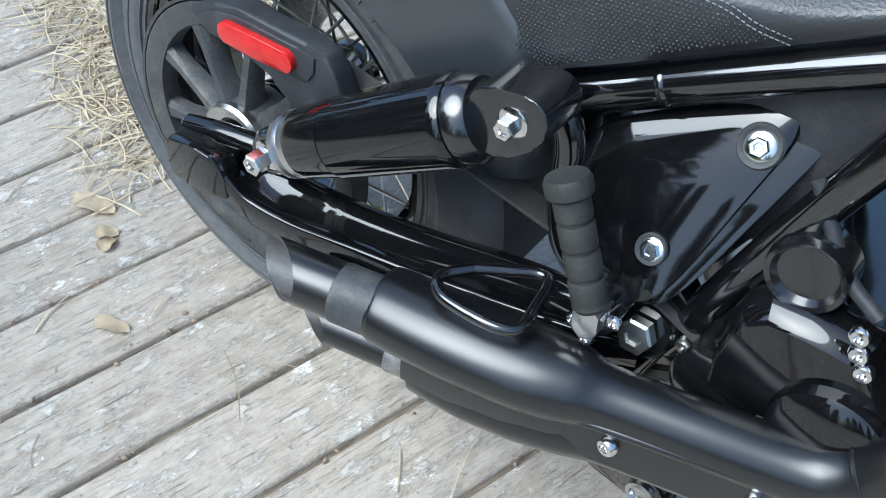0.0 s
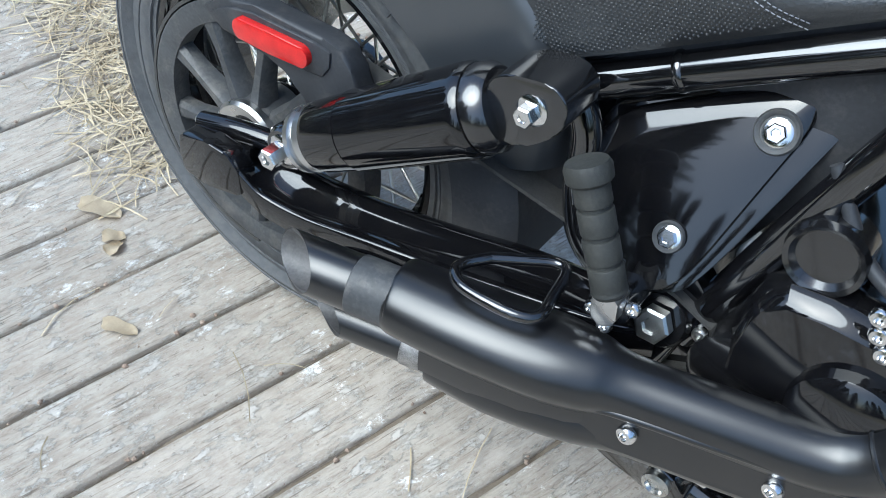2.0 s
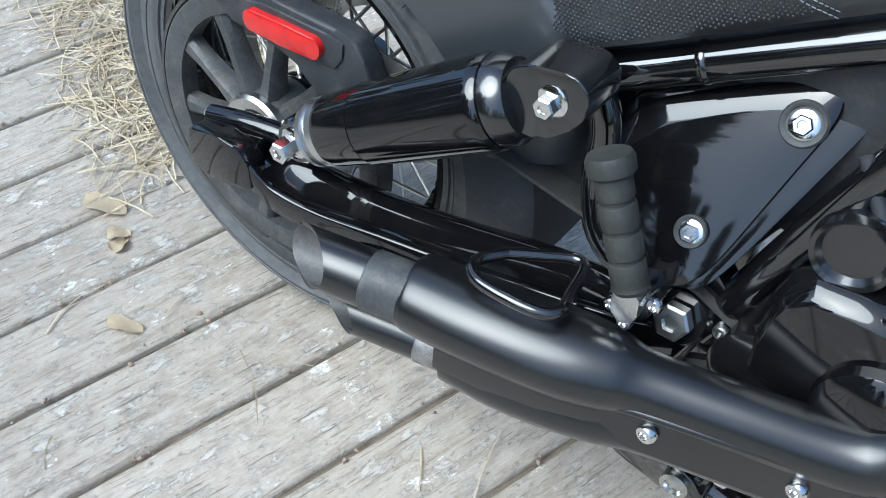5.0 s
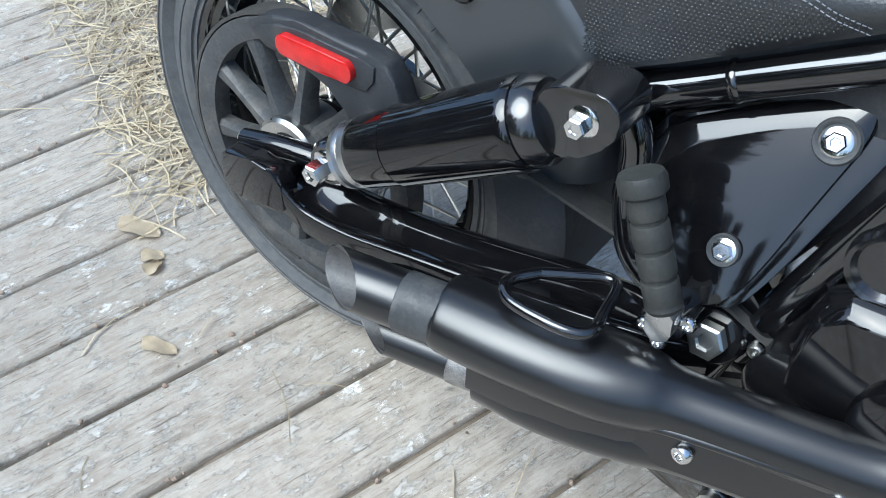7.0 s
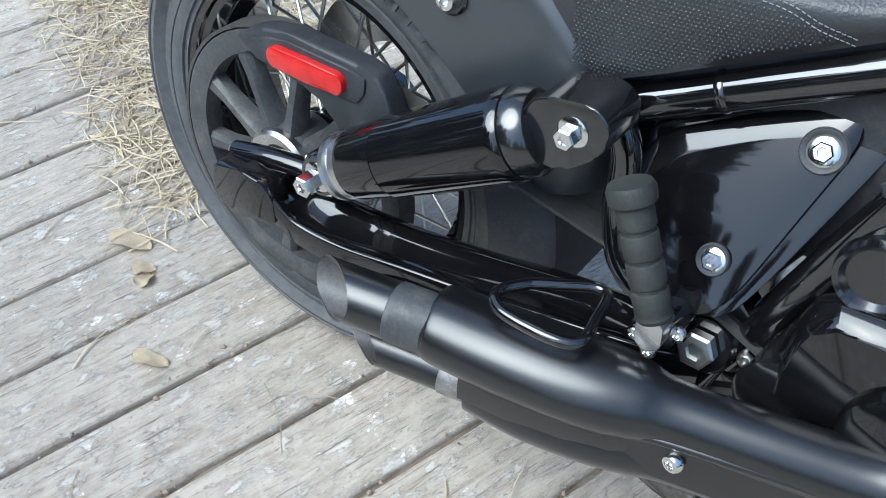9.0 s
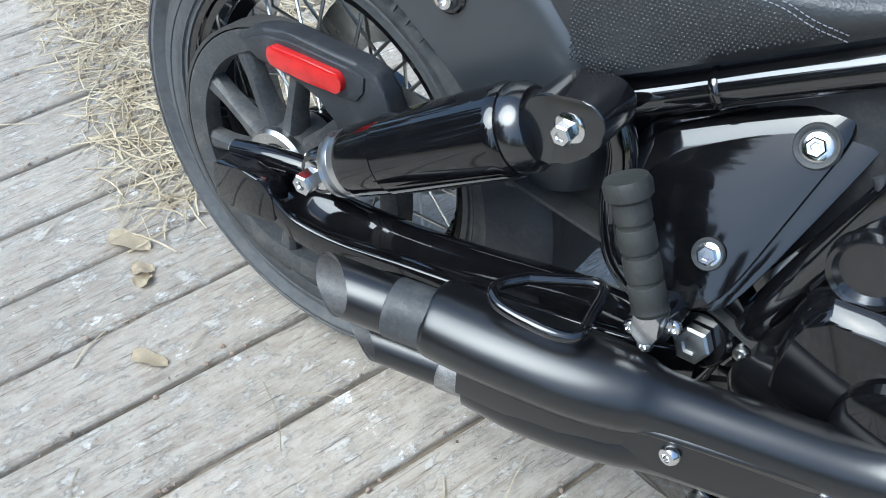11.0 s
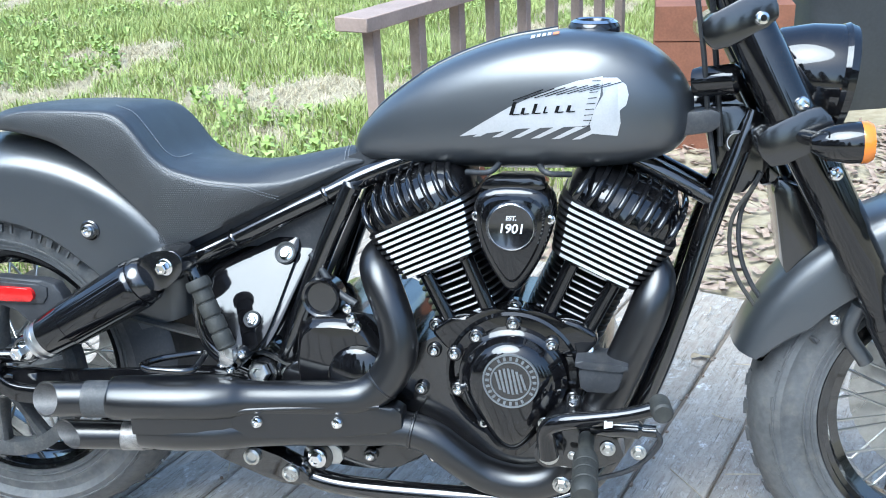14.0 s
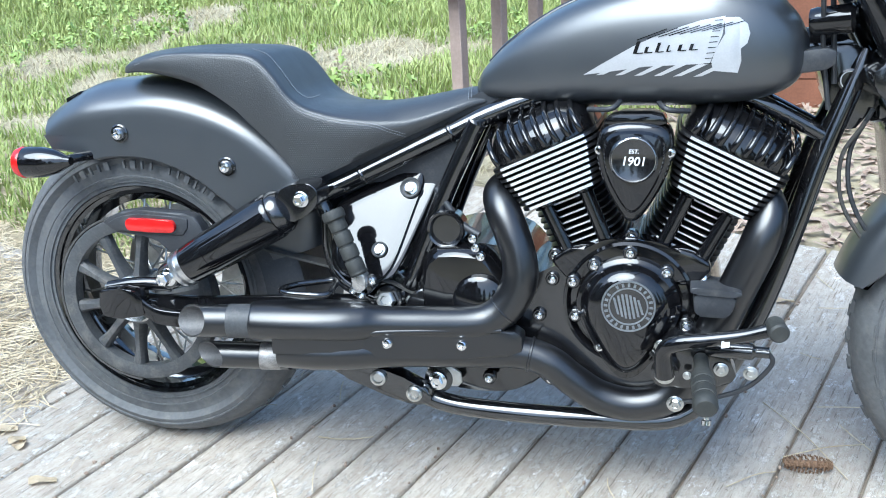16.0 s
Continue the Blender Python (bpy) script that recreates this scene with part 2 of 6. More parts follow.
def sweep(bm, pts, radii, n=16, caps=True, squash=1.0, steps=6):
    """A tube along a smooth line; radii: one, or one for each point."""
    line = curve_points(pts, steps)
    if isinstance(radii, (int, float)):
        rs = [radii] * len(line)
    else:
        rs = [v[0] for v in curve_points([(r, 0, 0) for r in radii], steps)] if len(radii) > 2 else list(radii)
    wide = [squash] * len(line) if isinstance(squash, (int, float)) else [v[0] for v in curve_points([(q, 0, 0) for q in squash], steps)]
    up = Vector((0, 0, 1))
    rings = []
    side = None
    for i, p in enumerate(line):
        d = (line[min(i + 1, len(line) - 1)] - line[max(i - 1, 0)]).normalized()
        if side is None:
            side = d.cross(up if abs(d.z) < 0.95 else Vector((0, 1, 0))).normalized()
        else:
            side = (side - d * side.dot(d)).normalized()
        u = side.cross(d)
        rings.append([p + rs[i] * (math.cos(a) * side * wide[i] + math.sin(a) * u) for a in [math.tau * k / n for k in range(n)]])
    skin(bm, rings, caps)


def tube(name, pts, r, mat, parent, label="", n=16, squash=1.0, steps=6):
    bm = bmesh.new()
    sweep(bm, pts, r, n, True, squash, steps)
    return to_object(name, bm, mat, parent, label)


def turned(bm, profile, centre, axis, n=32, closed=False):
    """A turned form: profile of (radius, distance along the axis)."""
    axis = Vector(axis).normalized()
    side = axis.cross(Vector((0, 0, 1)) if abs(axis.z) < 0.9 else Vector((1, 0, 0))).normalized()
    u = axis.cross(side)
    rings = []
    for r, s in profile:
        rings.append([Vector(centre) + axis * s + max(r, 1e-4) * (math.cos(a) * side + math.sin(a) * u) for a in [math.tau * k / n for k in range(n)]])
    if closed:
        rings.append(rings[0])
        skin(bm, rings, False)
        bmesh.ops.remove_doubles(bm, verts=bm.verts, dist=1e-6)
    else:
        skin(bm, rings, True)


def lathe(name, profile, centre, axis, mat, parent, label="", n=32, closed=False):
    bm = bmesh.new()
    turned(bm, profile, centre, axis, n, closed)
    return to_object(name, bm, mat, parent, label)


def slab(bm, outline, y0, y1, bevel=0.004, skew=0.0, seg=2):
    """A plate from an outline of (x, z), from y0 to y1, with rounded edges; skew moves y with height."""
    zc = sum(z for _, z in outline) / len(outline)
    rows = []
    for y in (y0, y1):
        rows.append([bm.verts.new((x, y + skew * (z - zc), z)) for x, z in outline])
    n = len(outline)
    faces = [bm.faces.new(rows[0]), bm.faces.new(rows[1][::-1])]
    for i in range(n):
        faces.append(bm.faces.new((rows[0][i], rows[1][i], rows[1][(i + 1) % n], rows[0][(i + 1) % n])))
    if bevel:
        edges = list({e for f in faces for e in f.edges})
        bmesh.ops.bevel(bm, geom=edges, offset=bevel, segments=seg, profile=0.6, affect="EDGES", clamp_overlap=True)


def plate(name, outline, y0, y1, mat, parent, label="", bevel=0.004, skew=0.0, seg=2):
    bm = bmesh.new()
    slab(bm, outline, y0, y1, bevel, skew, seg)
    return to_object(name, bm, mat, parent, label)


def rounded(outline, cut=0.3, times=2):
    """Rounds the corners of an outline."""
    for _ in range(times):
        out = []
        for i, a in enumerate(outline):
            b = outline[(i + 1) % len(outline)]
            out += [tuple(p + (q - p) * cut for p, q in zip(a, b)), tuple(q + (p - q) * cut for p, q in zip(a, b))]
        outline = out
    return outline


def hex_bolt(name, at, axis, r, mat, parent, label="", length=None, washer=True):
    """A flanged hexagon bolt head with a recessed centre."""
    bm = bmesh.new()
    length = length or r * 0.9
    if washer:
        turned(bm, [(r * 1.45, 0), (r * 1.45, r * 0.2), (r * 1.15, r * 0.35)], at, axis, 18)
    turned(bm, [(r, r * 0.2), (r, length), (r * 0.85, length + r * 0.12), (r * 0.5, length + r * 0.12), (r * 0.42, length - r * 0.1), (0, length - r * 0.1)], at, axis, 6)
    return to_object(name, bm, mat, parent, label)


def cap_bolt(name, at, axis, r, mat, parent, label=""):
    """A round button head with a socket."""
    bm = bmesh.new()
    turned(bm, [(r, 0), (r, r * 0.45), (r * 0.8, r * 0.75), (r * 0.45, r * 0.85), (r * 0.4, r * 0.4), (0, r * 0.4)], at, axis, 14)
    return to_object(name, bm, mat, parent, label)


OUT = (0, -1, 0)

# ---- the motorcycle: x ahead from the rear axle, y to its left, z up, leaning on its stand ----
bike = tagged(new("motorcycle"), "black cruiser motorcycle with matte exhausts parked on a timber deck", "motorcycle")
bike.rotation_euler = (radians(-LEAN_STAND), 0, 0)


def wheel(name, cx, cz, half, tyre_r, rim_half, label, steer=0.0):
    """A wire wheel: rim, tyre with tread, hub and spokes."""
    axis = Vector((math.sin(radians(steer)), math.cos(radians(steer)), 0))
    c = (cx, 0, cz)
    h = rim_half
    rim = lathe(name, [(0.216, -h), (0.219, -h + 0.006), (0.200, -h + 0.012), (0.196, -h * 0.55), (0.182, -h * 0.4), (0.178, 0), (0.182, h * 0.4), (0.196, h * 0.55), (0.200, h - 0.012), (0.219, h - 0.006), (0.216, h),
                       (0.209, h - 0.002), (0.205, h * 0.5), (0.205, -h * 0.5), (0.209, -h + 0.002)], c, axis, FRAME, bike, label, 72, True)
    prof = []
    for k in range(25):
        a = math.pi * (k / 24)
        s = math.cos(a)
        y = -half * (abs(s) ** 0.75) * (1 if s > 0 else -1)
        r = 0.218 + (tyre_r - 0.218) * (math.sin(a) ** 0.62)
        prof.append((r, y * (1.0 if 2 < k < 22 else 0.86)))
    prof += [(0.214, h * 0.8), (0.214, -h * 0.8)]
    tyre = lathe("tyre", prof, c, axis, RUBBER, rim, "dusty black rubber tyre with slanted tread grooves", 96, True)
    # raised rings on the side walls
    for r in (0.226, 0.238, 0.284):
        lathe("sidewall_ring", [(r - 0.0018, 0), (r - 0.001, 0.0016), (r + 0.001, 0.0016), (r + 0.0018, 0)], Vector(c) - axis * (half * (0.88 if r < 0.23 else 0.97 if r < 0.25 else 0.90)), -axis, RUBBER, tyre, "", 72, True)
    # tread blocks: raised slanted bars on the shoulder
    bm = bmesh.new()
    count = 40
    side = axis.cross(Vector((0, 0, 1))).normalized()
    up = side.cross(axis)
    for k in range(count):
        for sgn in (-1, 1):
            a0 = math.tau * (k + (0.25 if sgn > 0 else 0)) / count
            quad = []
            for da, ky in ((0, 0.10), (0.066, 0.10), (0.160, 0.90), (0.082, 0.90)):
                s = ky
                yy = sgn * half * s
                rr = 0.218 + (tyre_r - 0.218) * (max(0.0, 1 - (s ** (1 / 0.75)) ** 2) ** 0.31)
                for lift in (-0.006, 0.0048):
                    quad.append((da, yy, rr + lift))
            lo, hi = quad[0::2], quad[1::2]
            v = [[bm.verts.new(Vector(c) + axis * y + (math.cos(a0 + da) * side + math.sin(a0 + da) * up) * r) for da, y, r in row] for row in (lo, hi)]
            bm.faces.new(v[1])
            for i in range(4):
                j = (i + 1) % 4
                bm.faces.new((v[0][i], v[0][j], v[1][j], v[1][i]))
    tread = to_object("tread", bm, RUBBER, tyre, smooth=False)
    tread["kind"] = "stuff"
    hub = lathe("hub", [(0.022, -h - 0.03), (0.03, -h - 0.02), (0.045, -h + 0.005), (0.045, -h + 0.02), (0.03, -h + 0.03), (0.03, h - 0.03), (0.045, h - 0.02), (0.045, h), (0.022, h + 0.02)], c, axis, CASE, rim)
    base = bmesh.new()
    turned(base, [(0.0023, 0), (0.0023, 1)], (0, 0, 0), (0, 0, 1), 6)
    me = bpy.data.meshes.new("spoke")
    base.to_mesh(me)
    base.free()
    me.materials.append(WIRE)
    for k in range(40):
        sgn = -1 if k % 2 else 1
        lean = 0.55 if (k // 2) % 2 else -0.55
        a = math.tau * k / 40
        p = Vector(c) + axis * sgn * (h - 0.01) + 0.042 * (math.cos(a + lean) * side + math.sin(a + lean) * up)
        q = Vector(c) + axis * sgn * 0.012 + 0.184 * (math.cos(a) * side + math.sin(a) * up)
        d = q - p
        ob = new("spoke", me)
        ob.parent = rim
        ob.matrix_local = Matrix.Translation(p) @ d.to_track_quat("Z", "Y").to_matrix().to_4x4() @ Matrix.Diagonal((1, 1, d.length, 1))
    return rim, hub


REAR = (0.0, 0.32)
FRONT = (1.626, 0.32)
rear_rim, rear_hub = wheel("rear_wheel", *REAR, 0.088, 0.318, 0.074, "black wire-spoked rear wheel with a dusty tyre")
front_rim, front_hub = wheel("front_wheel", *FRONT, 0.062, 0.318, 0.052, "black wire-spoked front wheel with bright spokes", STEER)

# brake discs on the far side
lathe("rear_brake_disc", [(0.075, 0), (0.145, 0), (0.145, 0.005), (0.075, 0.005)], (0, 0.085, 0.32), (0, 1, 0), STEEL, bike, "drilled steel brake disc", 48, True)
lathe("front_brake_disc", [(0.085, 0), (0.148, 0), (0.148, 0.005), (0.085, 0.005)], (1.626, 0.062, 0.32), (0, 1, 0), STEEL, bike, "drilled steel brake disc", 48, True)

# drive pulley with ten cast spokes
bm = bmesh.new()
turned(bm, [(0.138, -0.012), (0.160, -0.016), (0.164, -0.014), (0.164, 0.014), (0.160, 0.016), (0.138, 0.012)], (0, -0.108, 0.32), (0, 1, 0), 64, True)
turned(bm, [(0.028, -0.022), (0.048, -0.018), (0.052, 0.0), (0.052, 0.03), (0.028, 0.03)], (0, -0.108, 0.32), (0, 1, 0), 32, True)
pulley = to_object("drive_pulley", bm, DUSTY, bike, "dusty black ten-spoke belt pulley")
for k in range(10):
    bm = bmesh.new()
    a = math.tau * (k + 0.3) / 10
    d, t = Vector((math.cos(a), 0, math.sin(a))), Vector((-math.sin(a), 0, math.cos(a)))
    rows = []
    for r, w, dep in ((0.045, 0.013, 0.020), (0.075, 0.009, 0.016), (0.11, 0.009, 0.012), (0.142, 0.014, 0.010)):
        c = Vector((0, -0.108, 0.32)) + d * r
        rows.append([c + t * w + Vector((0, -dep * 0.5, 0)), c + t * w * 0.5 + Vector((0, -dep, 0)), c - t * w * 0.5 + Vector((0, -dep, 0)), c - t * w + Vector((0, -dep * 0.5, 0)), c - t * w + Vector((0, 0.008, 0)), c + t * w + Vector((0, 0.008, 0))])
    skin(bm, rows)
    to_object("pulley_spoke", bm, DUSTY, pulley)
lathe("hub_ring", [(0.028, 0.0), (0.047, 0.0), (0.047, 0.008), (0.043, 0.012), (0.028, 0.006)], (0.0, -0.128, 0.325), OUT, ALLOY, pulley, "bright machined ring", 32, True)
# toothed belt running forward over the pulley
bm = bmesh.new()
rings = []
line = [(0.166 * math.cos(a), 0.32 + 0.166 * math.sin(a)) for a in [radians(265 - k * 8) for k in range(24)]]
line += [(0.52, 0.385), (0.575, 0.36), (0.56, 0.315), (0.50, 0.285)]
line = [(-0.01, 0.155)] + line
for i, (x, z) in enumerate(line):
    x0, z0 = line[i - 1] if i else line[0]
    x1, z1 = line[min(i + 1, len(line) - 1)]
    nrm = Vector((-(z1 - z0), 0, x1 - x0)).normalized() * 0.004
    rings.append([Vector((x, -0.092, z)), Vector((x, -0.122, z)), Vector((x, -0.122, z)) + nrm, Vector((x, -0.092, z)) + nrm])
skin(bm, rings)
to_object("drive_belt", bm, BELT, bike, "grey toothed rubber drive belt")

# swing arm: a broad glossy blade each side, ending in two prongs round the axle
for s in (1, -1):
    bm = bmesh.new()
    #           x, inner y and z, outer y and z, depth
    sections = [(0.048, 0.166, 0.352, 0.220, 0.374, 0.040), (0.064, 0.166, 0.352, 0.220, 0.367, 0.036), (0.080, 0.165, 0.351, 0.219, 0.354, 0.032), (0.104, 0.163, 0.351, 0.217, 0.341, 0.030), (0.158, 0.160, 0.351, 0.213, 0.338, 0.030),
                (0.23, 0.156, 0.355, 0.207, 0.346, 0.032), (0.30, 0.144, 0.357, 0.198, 0.350, 0.034), (0.38, 0.124, 0.358, 0.182, 0.352, 0.036), (0.47, 0.112, 0.358, 0.160, 0.352, 0.036), (0.52, 0.106, 0.358, 0.140, 0.352, 0.034)]
    line = curve_points([(q[0], q[1], q[2]) for q in sections], 4)
    line2 = curve_points([(q[3], q[4], q[5]) for q in sections], 4)
    rings = []
    for (x, yi, zi), (yo, zo, dep) in zip(line, line2):
        pts = [(yi - 0.016, zi - 0.020), (yi - 0.014, zi - 0.008), (yi - 0.008, zi - 0.001), (yi, zi + 0.002), (yi + 0.008, zi), (yi + 0.014, zi - 0.005), (yi + (yo - yi) * 0.5, min(zi, zo) - 0.003), (yo - 0.008, zo - 0.003),
               (yo - 0.004, zo + 0.0005), (yo - 0.0012, zo), (yo, zo - 0.002), (yo, zo - dep * 0.5), (yo - 0.003, zo - dep), (yi - 0.012, zo - dep)]
        rings.append([Vector((x, -s * y, z)) for y, z in pts])
    skin(bm, rings)
    arm = to_object("swing_arm", bm, GLOSS, bike, "glossy black swing arm", True, 50)
    tube("upper_prong", [(0.105, -s * 0.166, 0.372), (0.070, -s * 0.174, 0.376), (0.030, -s * 0.180, 0.374), (-0.014, -s * 0.184, 0.366)], 0.0125, GLOSS, arm)
    plate("axle_plate", rounded([(-0.012, 0.372), (0.030, 0.378), (0.058, 0.376), (0.074, 0.360), (0.076, 0.328), (0.020, 0.318), (-0.010, 0.322), (-0.016, 0.345)], 0.12, 1), min(-s * 0.221, -s * 0.196), max(-s * 0.221, -s * 0.196), GLOSS, arm, "", 0.005)
    plate("slot_spacer", [(0.004, 0.366), (0.060, 0.366), (0.060, 0.330), (0.004, 0.330)], min(-s * 0.196, -s * 0.172), max(-s * 0.196, -s * 0.172), CASE, arm, "", 0.002)
tube("adjuster_stud", [(0.01, -0.184, 0.372), (-0.02, -0.184, 0.3655)], 0.0045, STEEL, bike)
cap_bolt("adjuster_bolt", (-0.018, -0.184, 0.3665), (-1, 0, -0.15), 0.006, STEEL, bike)

# belt guard with its red reflector
GUARD = [(-0.041, 0.481), (-0.022, 0.494), (0.000, 0.503), (0.035, 0.508), (0.128, 0.506), (0.152, 0.500), (0.163, 0.482), (0.182, 0.440), (0.150, 0.420), (0.104, 0.418), (0.092, 0.440), (0.078, 0.453), (0.050, 0.457), (-0.012, 0.462)]
guard = plate("belt_guard", GUARD, -0.146, -0.119, PLASTIC, bike, "textured black plastic belt guard", 0.005)
plate("guard_rib", [(0.060 + (x - 0.060) * 0.86, 0.480 + (z - 0.480) * 0.74) for x, z in GUARD[:6]] + [(0.138, 0.478), (0.128, 0.464), (0.078, 0.4625), (-0.005, 0.467)], -0.1490, -0.144, PLASTIC, guard, "", 0.002)
plate("guard_leg", rounded([(0.084, 0.455), (0.150, 0.470), (0.180, 0.438), (0.172, 0.395), (0.120, 0.385), (0.100, 0.410)], 0.15, 1), -0.142, -0.118, PLASTIC, guard, "", 0.004)
pts = []
for k in range(24):
    a = math.tau * k / 24
    x = 0.0385 * (1 if math.cos(a) > 0 else -1) * (abs(math.cos(a)) > 1e-6) + 0.0125 * math.cos(a)
    z = 0.0125 * math.sin(a)
    pts.append((0.0655 + x, 0.4815 - 0.01 * x + z))
reflector = plate("reflector", pts, -0.157, -0.146, RED, guard, "oblong red plastic reflector", 0.002)

# rear shock absorbers
for s in (1, -1):
    a, b = Vector((0.118, -s * 0.178, 0.398)), Vector((0.378, -s * 0.150, 0.548))
    d = (b - a).normalized()
    shock = lathe("shock_absorber", [(0.030, 0.036), (0.0350, 0.038), (0.0365, 0.044), (0.0390, 0.088), (0.0382, 0.0885), (0.0382, 0.0898), (0.0402, 0.0905), (0.0436, 0.225), (0.0432, 0.232), (0.041, 0.236), (0.030, 0.238)], a, d, GLOSS, bike, "glossy black covered shock absorber", 40)
    bm = bmesh.new()
    turned(bm, [(0.024, 0.012), (0.034, 0.016), (0.035, 0.023), (0.031, 0.025), (0.031, 0.028), (0.035, 0.030), (0.035, 0.038), (0.024, 0.039)], a, d, 24)
    to_object("preload_ring", bm, ALLOY, shock, "bright knurled preload ring")
    bm = bmesh.new()
    turned(bm, [(0.034, 0.230), (0.0405, 0.238), (0.0400, 0.250), (0.034, 0.258), (0.012, 0.262)], a, d, 28)
    slab(bm, rounded([(0.330, 0.548), (0.344, 0.570), (0.392, 0.578), (0.409, 0.565), (0.408, 0.538), (0.374, 0.509), (0.342, 0.505)], 0.20, 2), -s * 0.150 - 0.026, -s * 0.150 + 0.03, 0.007, 0, 3)
    to_object("shock_head", bm, CASE, shock, "black upper shock housing")
    bm = bmesh.new()
    turned(bm, [(0.018, 0.0), (0.018, 0.03)], a - d * 0.0, d, 16)
    turned(bm, [(0.021, -0.020), (0.025, -0.014), (0.025, 0.014), (0.021, 0.020)], a, (0, 1, 0), 24)
    to_object("lower_eye", bm, FRAME, shock)
    hex_bolt("lower_bolt", a + Vector((0, -s * 0.019, 0)), (0, -s, 0), 0.0118, CHROME, shock, "zinc bolt", 0.024)
    hex_bolt("upper_bolt", b + Vector((0, -s * 0.025, 0)), (0, -s, 0), 0.0098, CHROME, shock, "zinc bolt", 0.016)

# ---- frame ----
for s in (1, -1):
    rail = tube("frame_rail", [(0.366, -s * 0.096, 0.530), (0.42, -s * 0.086, 0.556), (0.46, -s * 0.080, 0.575), (0.56, -s * 0.070, 0.624), (0.62, -s * 0.064, 0.652), (0.70, -s * 0.056, 0.689), (0.80, -s * 0.048, 0.722), (0.95, -s * 0.035, 0.745)], 0.0175, FRAME, bike, "glossy black frame tube")
    for x, y, z in ((0.46, 0.080, 0.575), (0.62, 0.064, 0.652)):
        lathe("weld_collar", [(0.0176, -0.004), (0.0188, -0.002), (0.0188, 0.002), (0.0176, 0.004)], (x, -s * y, z), (0.9, s * 0.11, 0.43), FRAME, rail, "", 24)
    tube("frame_rail", [(0.672, -s * 0.090, 0.672), (0.62, -s * 0.096, 0.560), (0.57, -s * 0.100, 0.435), (0.532, -s * 0.105, 0.335)], 0.0165, FRAME, bike, "glossy black frame tube")
    tube("frame_rail", [(0.375, -s * 0.102, 0.545), (0.398, -s * 0.105, 0.500), (0.402, -s * 0.108, 0.440), (0.425, -s * 0.112, 0.385), (0.50, -s * 0.115, 0.350)], 0.0145, FRAME, bike, "glossy black frame tube")
    tube("cradle_rail", [(0.52, -s * 0.115, 0.335), (0.50, -s * 0.13, 0.262), (0.53, -s * 0.130, 0.210), (0.60, -s * 0.130, 0.172), (0.70, -s * 0.128, 0.160), (0.90, -s * 0.122, 0.160), (1.03, -s * 0.11, 0.172), (1.10, -s * 0.09, 0.25), (1.155, -s * 0.075, 0.37), (1.195, -s * 0.065, 0.50), (1.228, -s * 0.052, 0.62), (1.262, -s * 0.04, 0.72), (1.285, -s * 0.03, 0.79)], 0.0178, FRAME, bike, "glossy black cradle tube")
    tube("head_brace", [(1.236, -s * 0.050, 0.655), (1.14, -s * 0.05, 0.705), (1.04, -s * 0.045, 0.745)], 0.013, FRAME, bike, "glossy black brace tube")
tube("backbone", [(0.70, 0, 0.715), (0.90, 0, 0.765), (1.10, 0, 0.785), (1.27, 0, 0.80)], 0.03, FRAME, bike)
lathe("steering_head", [(0.028, -0.09), (0.033, -0.085), (0.033, -0.06), (0.03, -0.05), (0.03, 0.07), (0.034, 0.075), (0.034, 0.095), (0.028, 0.10)], (1.292, 0, 0.765), (-0.47, 0, 0.88), FRAME, bike, "glossy black steering head")
plate("head_gusset", rounded([(1.205, 0.80), (1.285, 0.80), (1.315, 0.715), (1.27, 0.655), (1.235, 0.70)], 0.2, 1), -0.045, 0.045, CASE, bike, "black cast head gusset", 0.01)
emblem = lathe("frame_emblem", [(0.0, 0.0), (0.018, 0.0), (0.018, 0.004), (0.015, 0.005), (0.014, 0.003), (0.0, 0.003)], (1.262, -0.0455, 0.745), OUT, CASE, bike)
lathe("emblem_ring", [(0.013, 0.004), (0.016, 0.0045), (0.0175, 0.004)], (1.262, -0.0455, 0.745), OUT, SILVER, emblem, "", 28, True)
pivot = lathe("swing_arm_pivot", [(0.030, 0.0), (0.031, 0.006), (0.030, 0.026), (0.026, 0.032), (0.0, 0.032)], (0.513, -0.098, 0.348), (0, -0.96, 0.28), CASE, bike, "dusty black pivot boss", 30)
hex_bolt("pivot_nut", (0.513, -0.129, 0.357), (0, -0.96, 0.28), 0.0178, STEEL, pivot, "large zinc hexagon nut", 0.016, False)
plate("pivot_plate", rounded([(0.455, 0.40), (0.52, 0.42), (0.575, 0.36), (0.575, 0.25), (0.52, 0.21), (0.47, 0.26)], 0.2, 1), -0.112, -0.08, FRAME, bike)
# lower link plate with two bolts
link = plate("stand_bracket", rounded([(0.37, 0.262), (0.43, 0.262), (0.58, 0.215), (0.605, 0.185), (0.58, 0.172), (0.545, 0.176), (0.42, 0.222)], 0.2, 1), -0.165, -0.13, FRAME, bike, "glossy black lower bracket", 0.005)
for x, z in ((0.503, 0.222), (0.570, 0.197)):
    lathe("bracket_bush", [(0.012, 0), (0.0145, 0.002), (0.0145, 0.012), (0.010, 0.014), (0.008, 0.010), (0.0, 0.010)], (x, -0.160, z), OUT, STEEL, link, "dark steel bolt", 20)
boss = lathe("sump_boss", [(0.028, 0), (0.026, 0.012), (0.016, 0.014), (0.016, 0.02), (0, 0.02)], (0.605, -0.118, 0.212), OUT, CASE, bike, "", 24)
hex_bolt("boss_bolt", (0.605, -0.137, 0.212), OUT, 0.012, CHROME, boss, "chrome bolt")
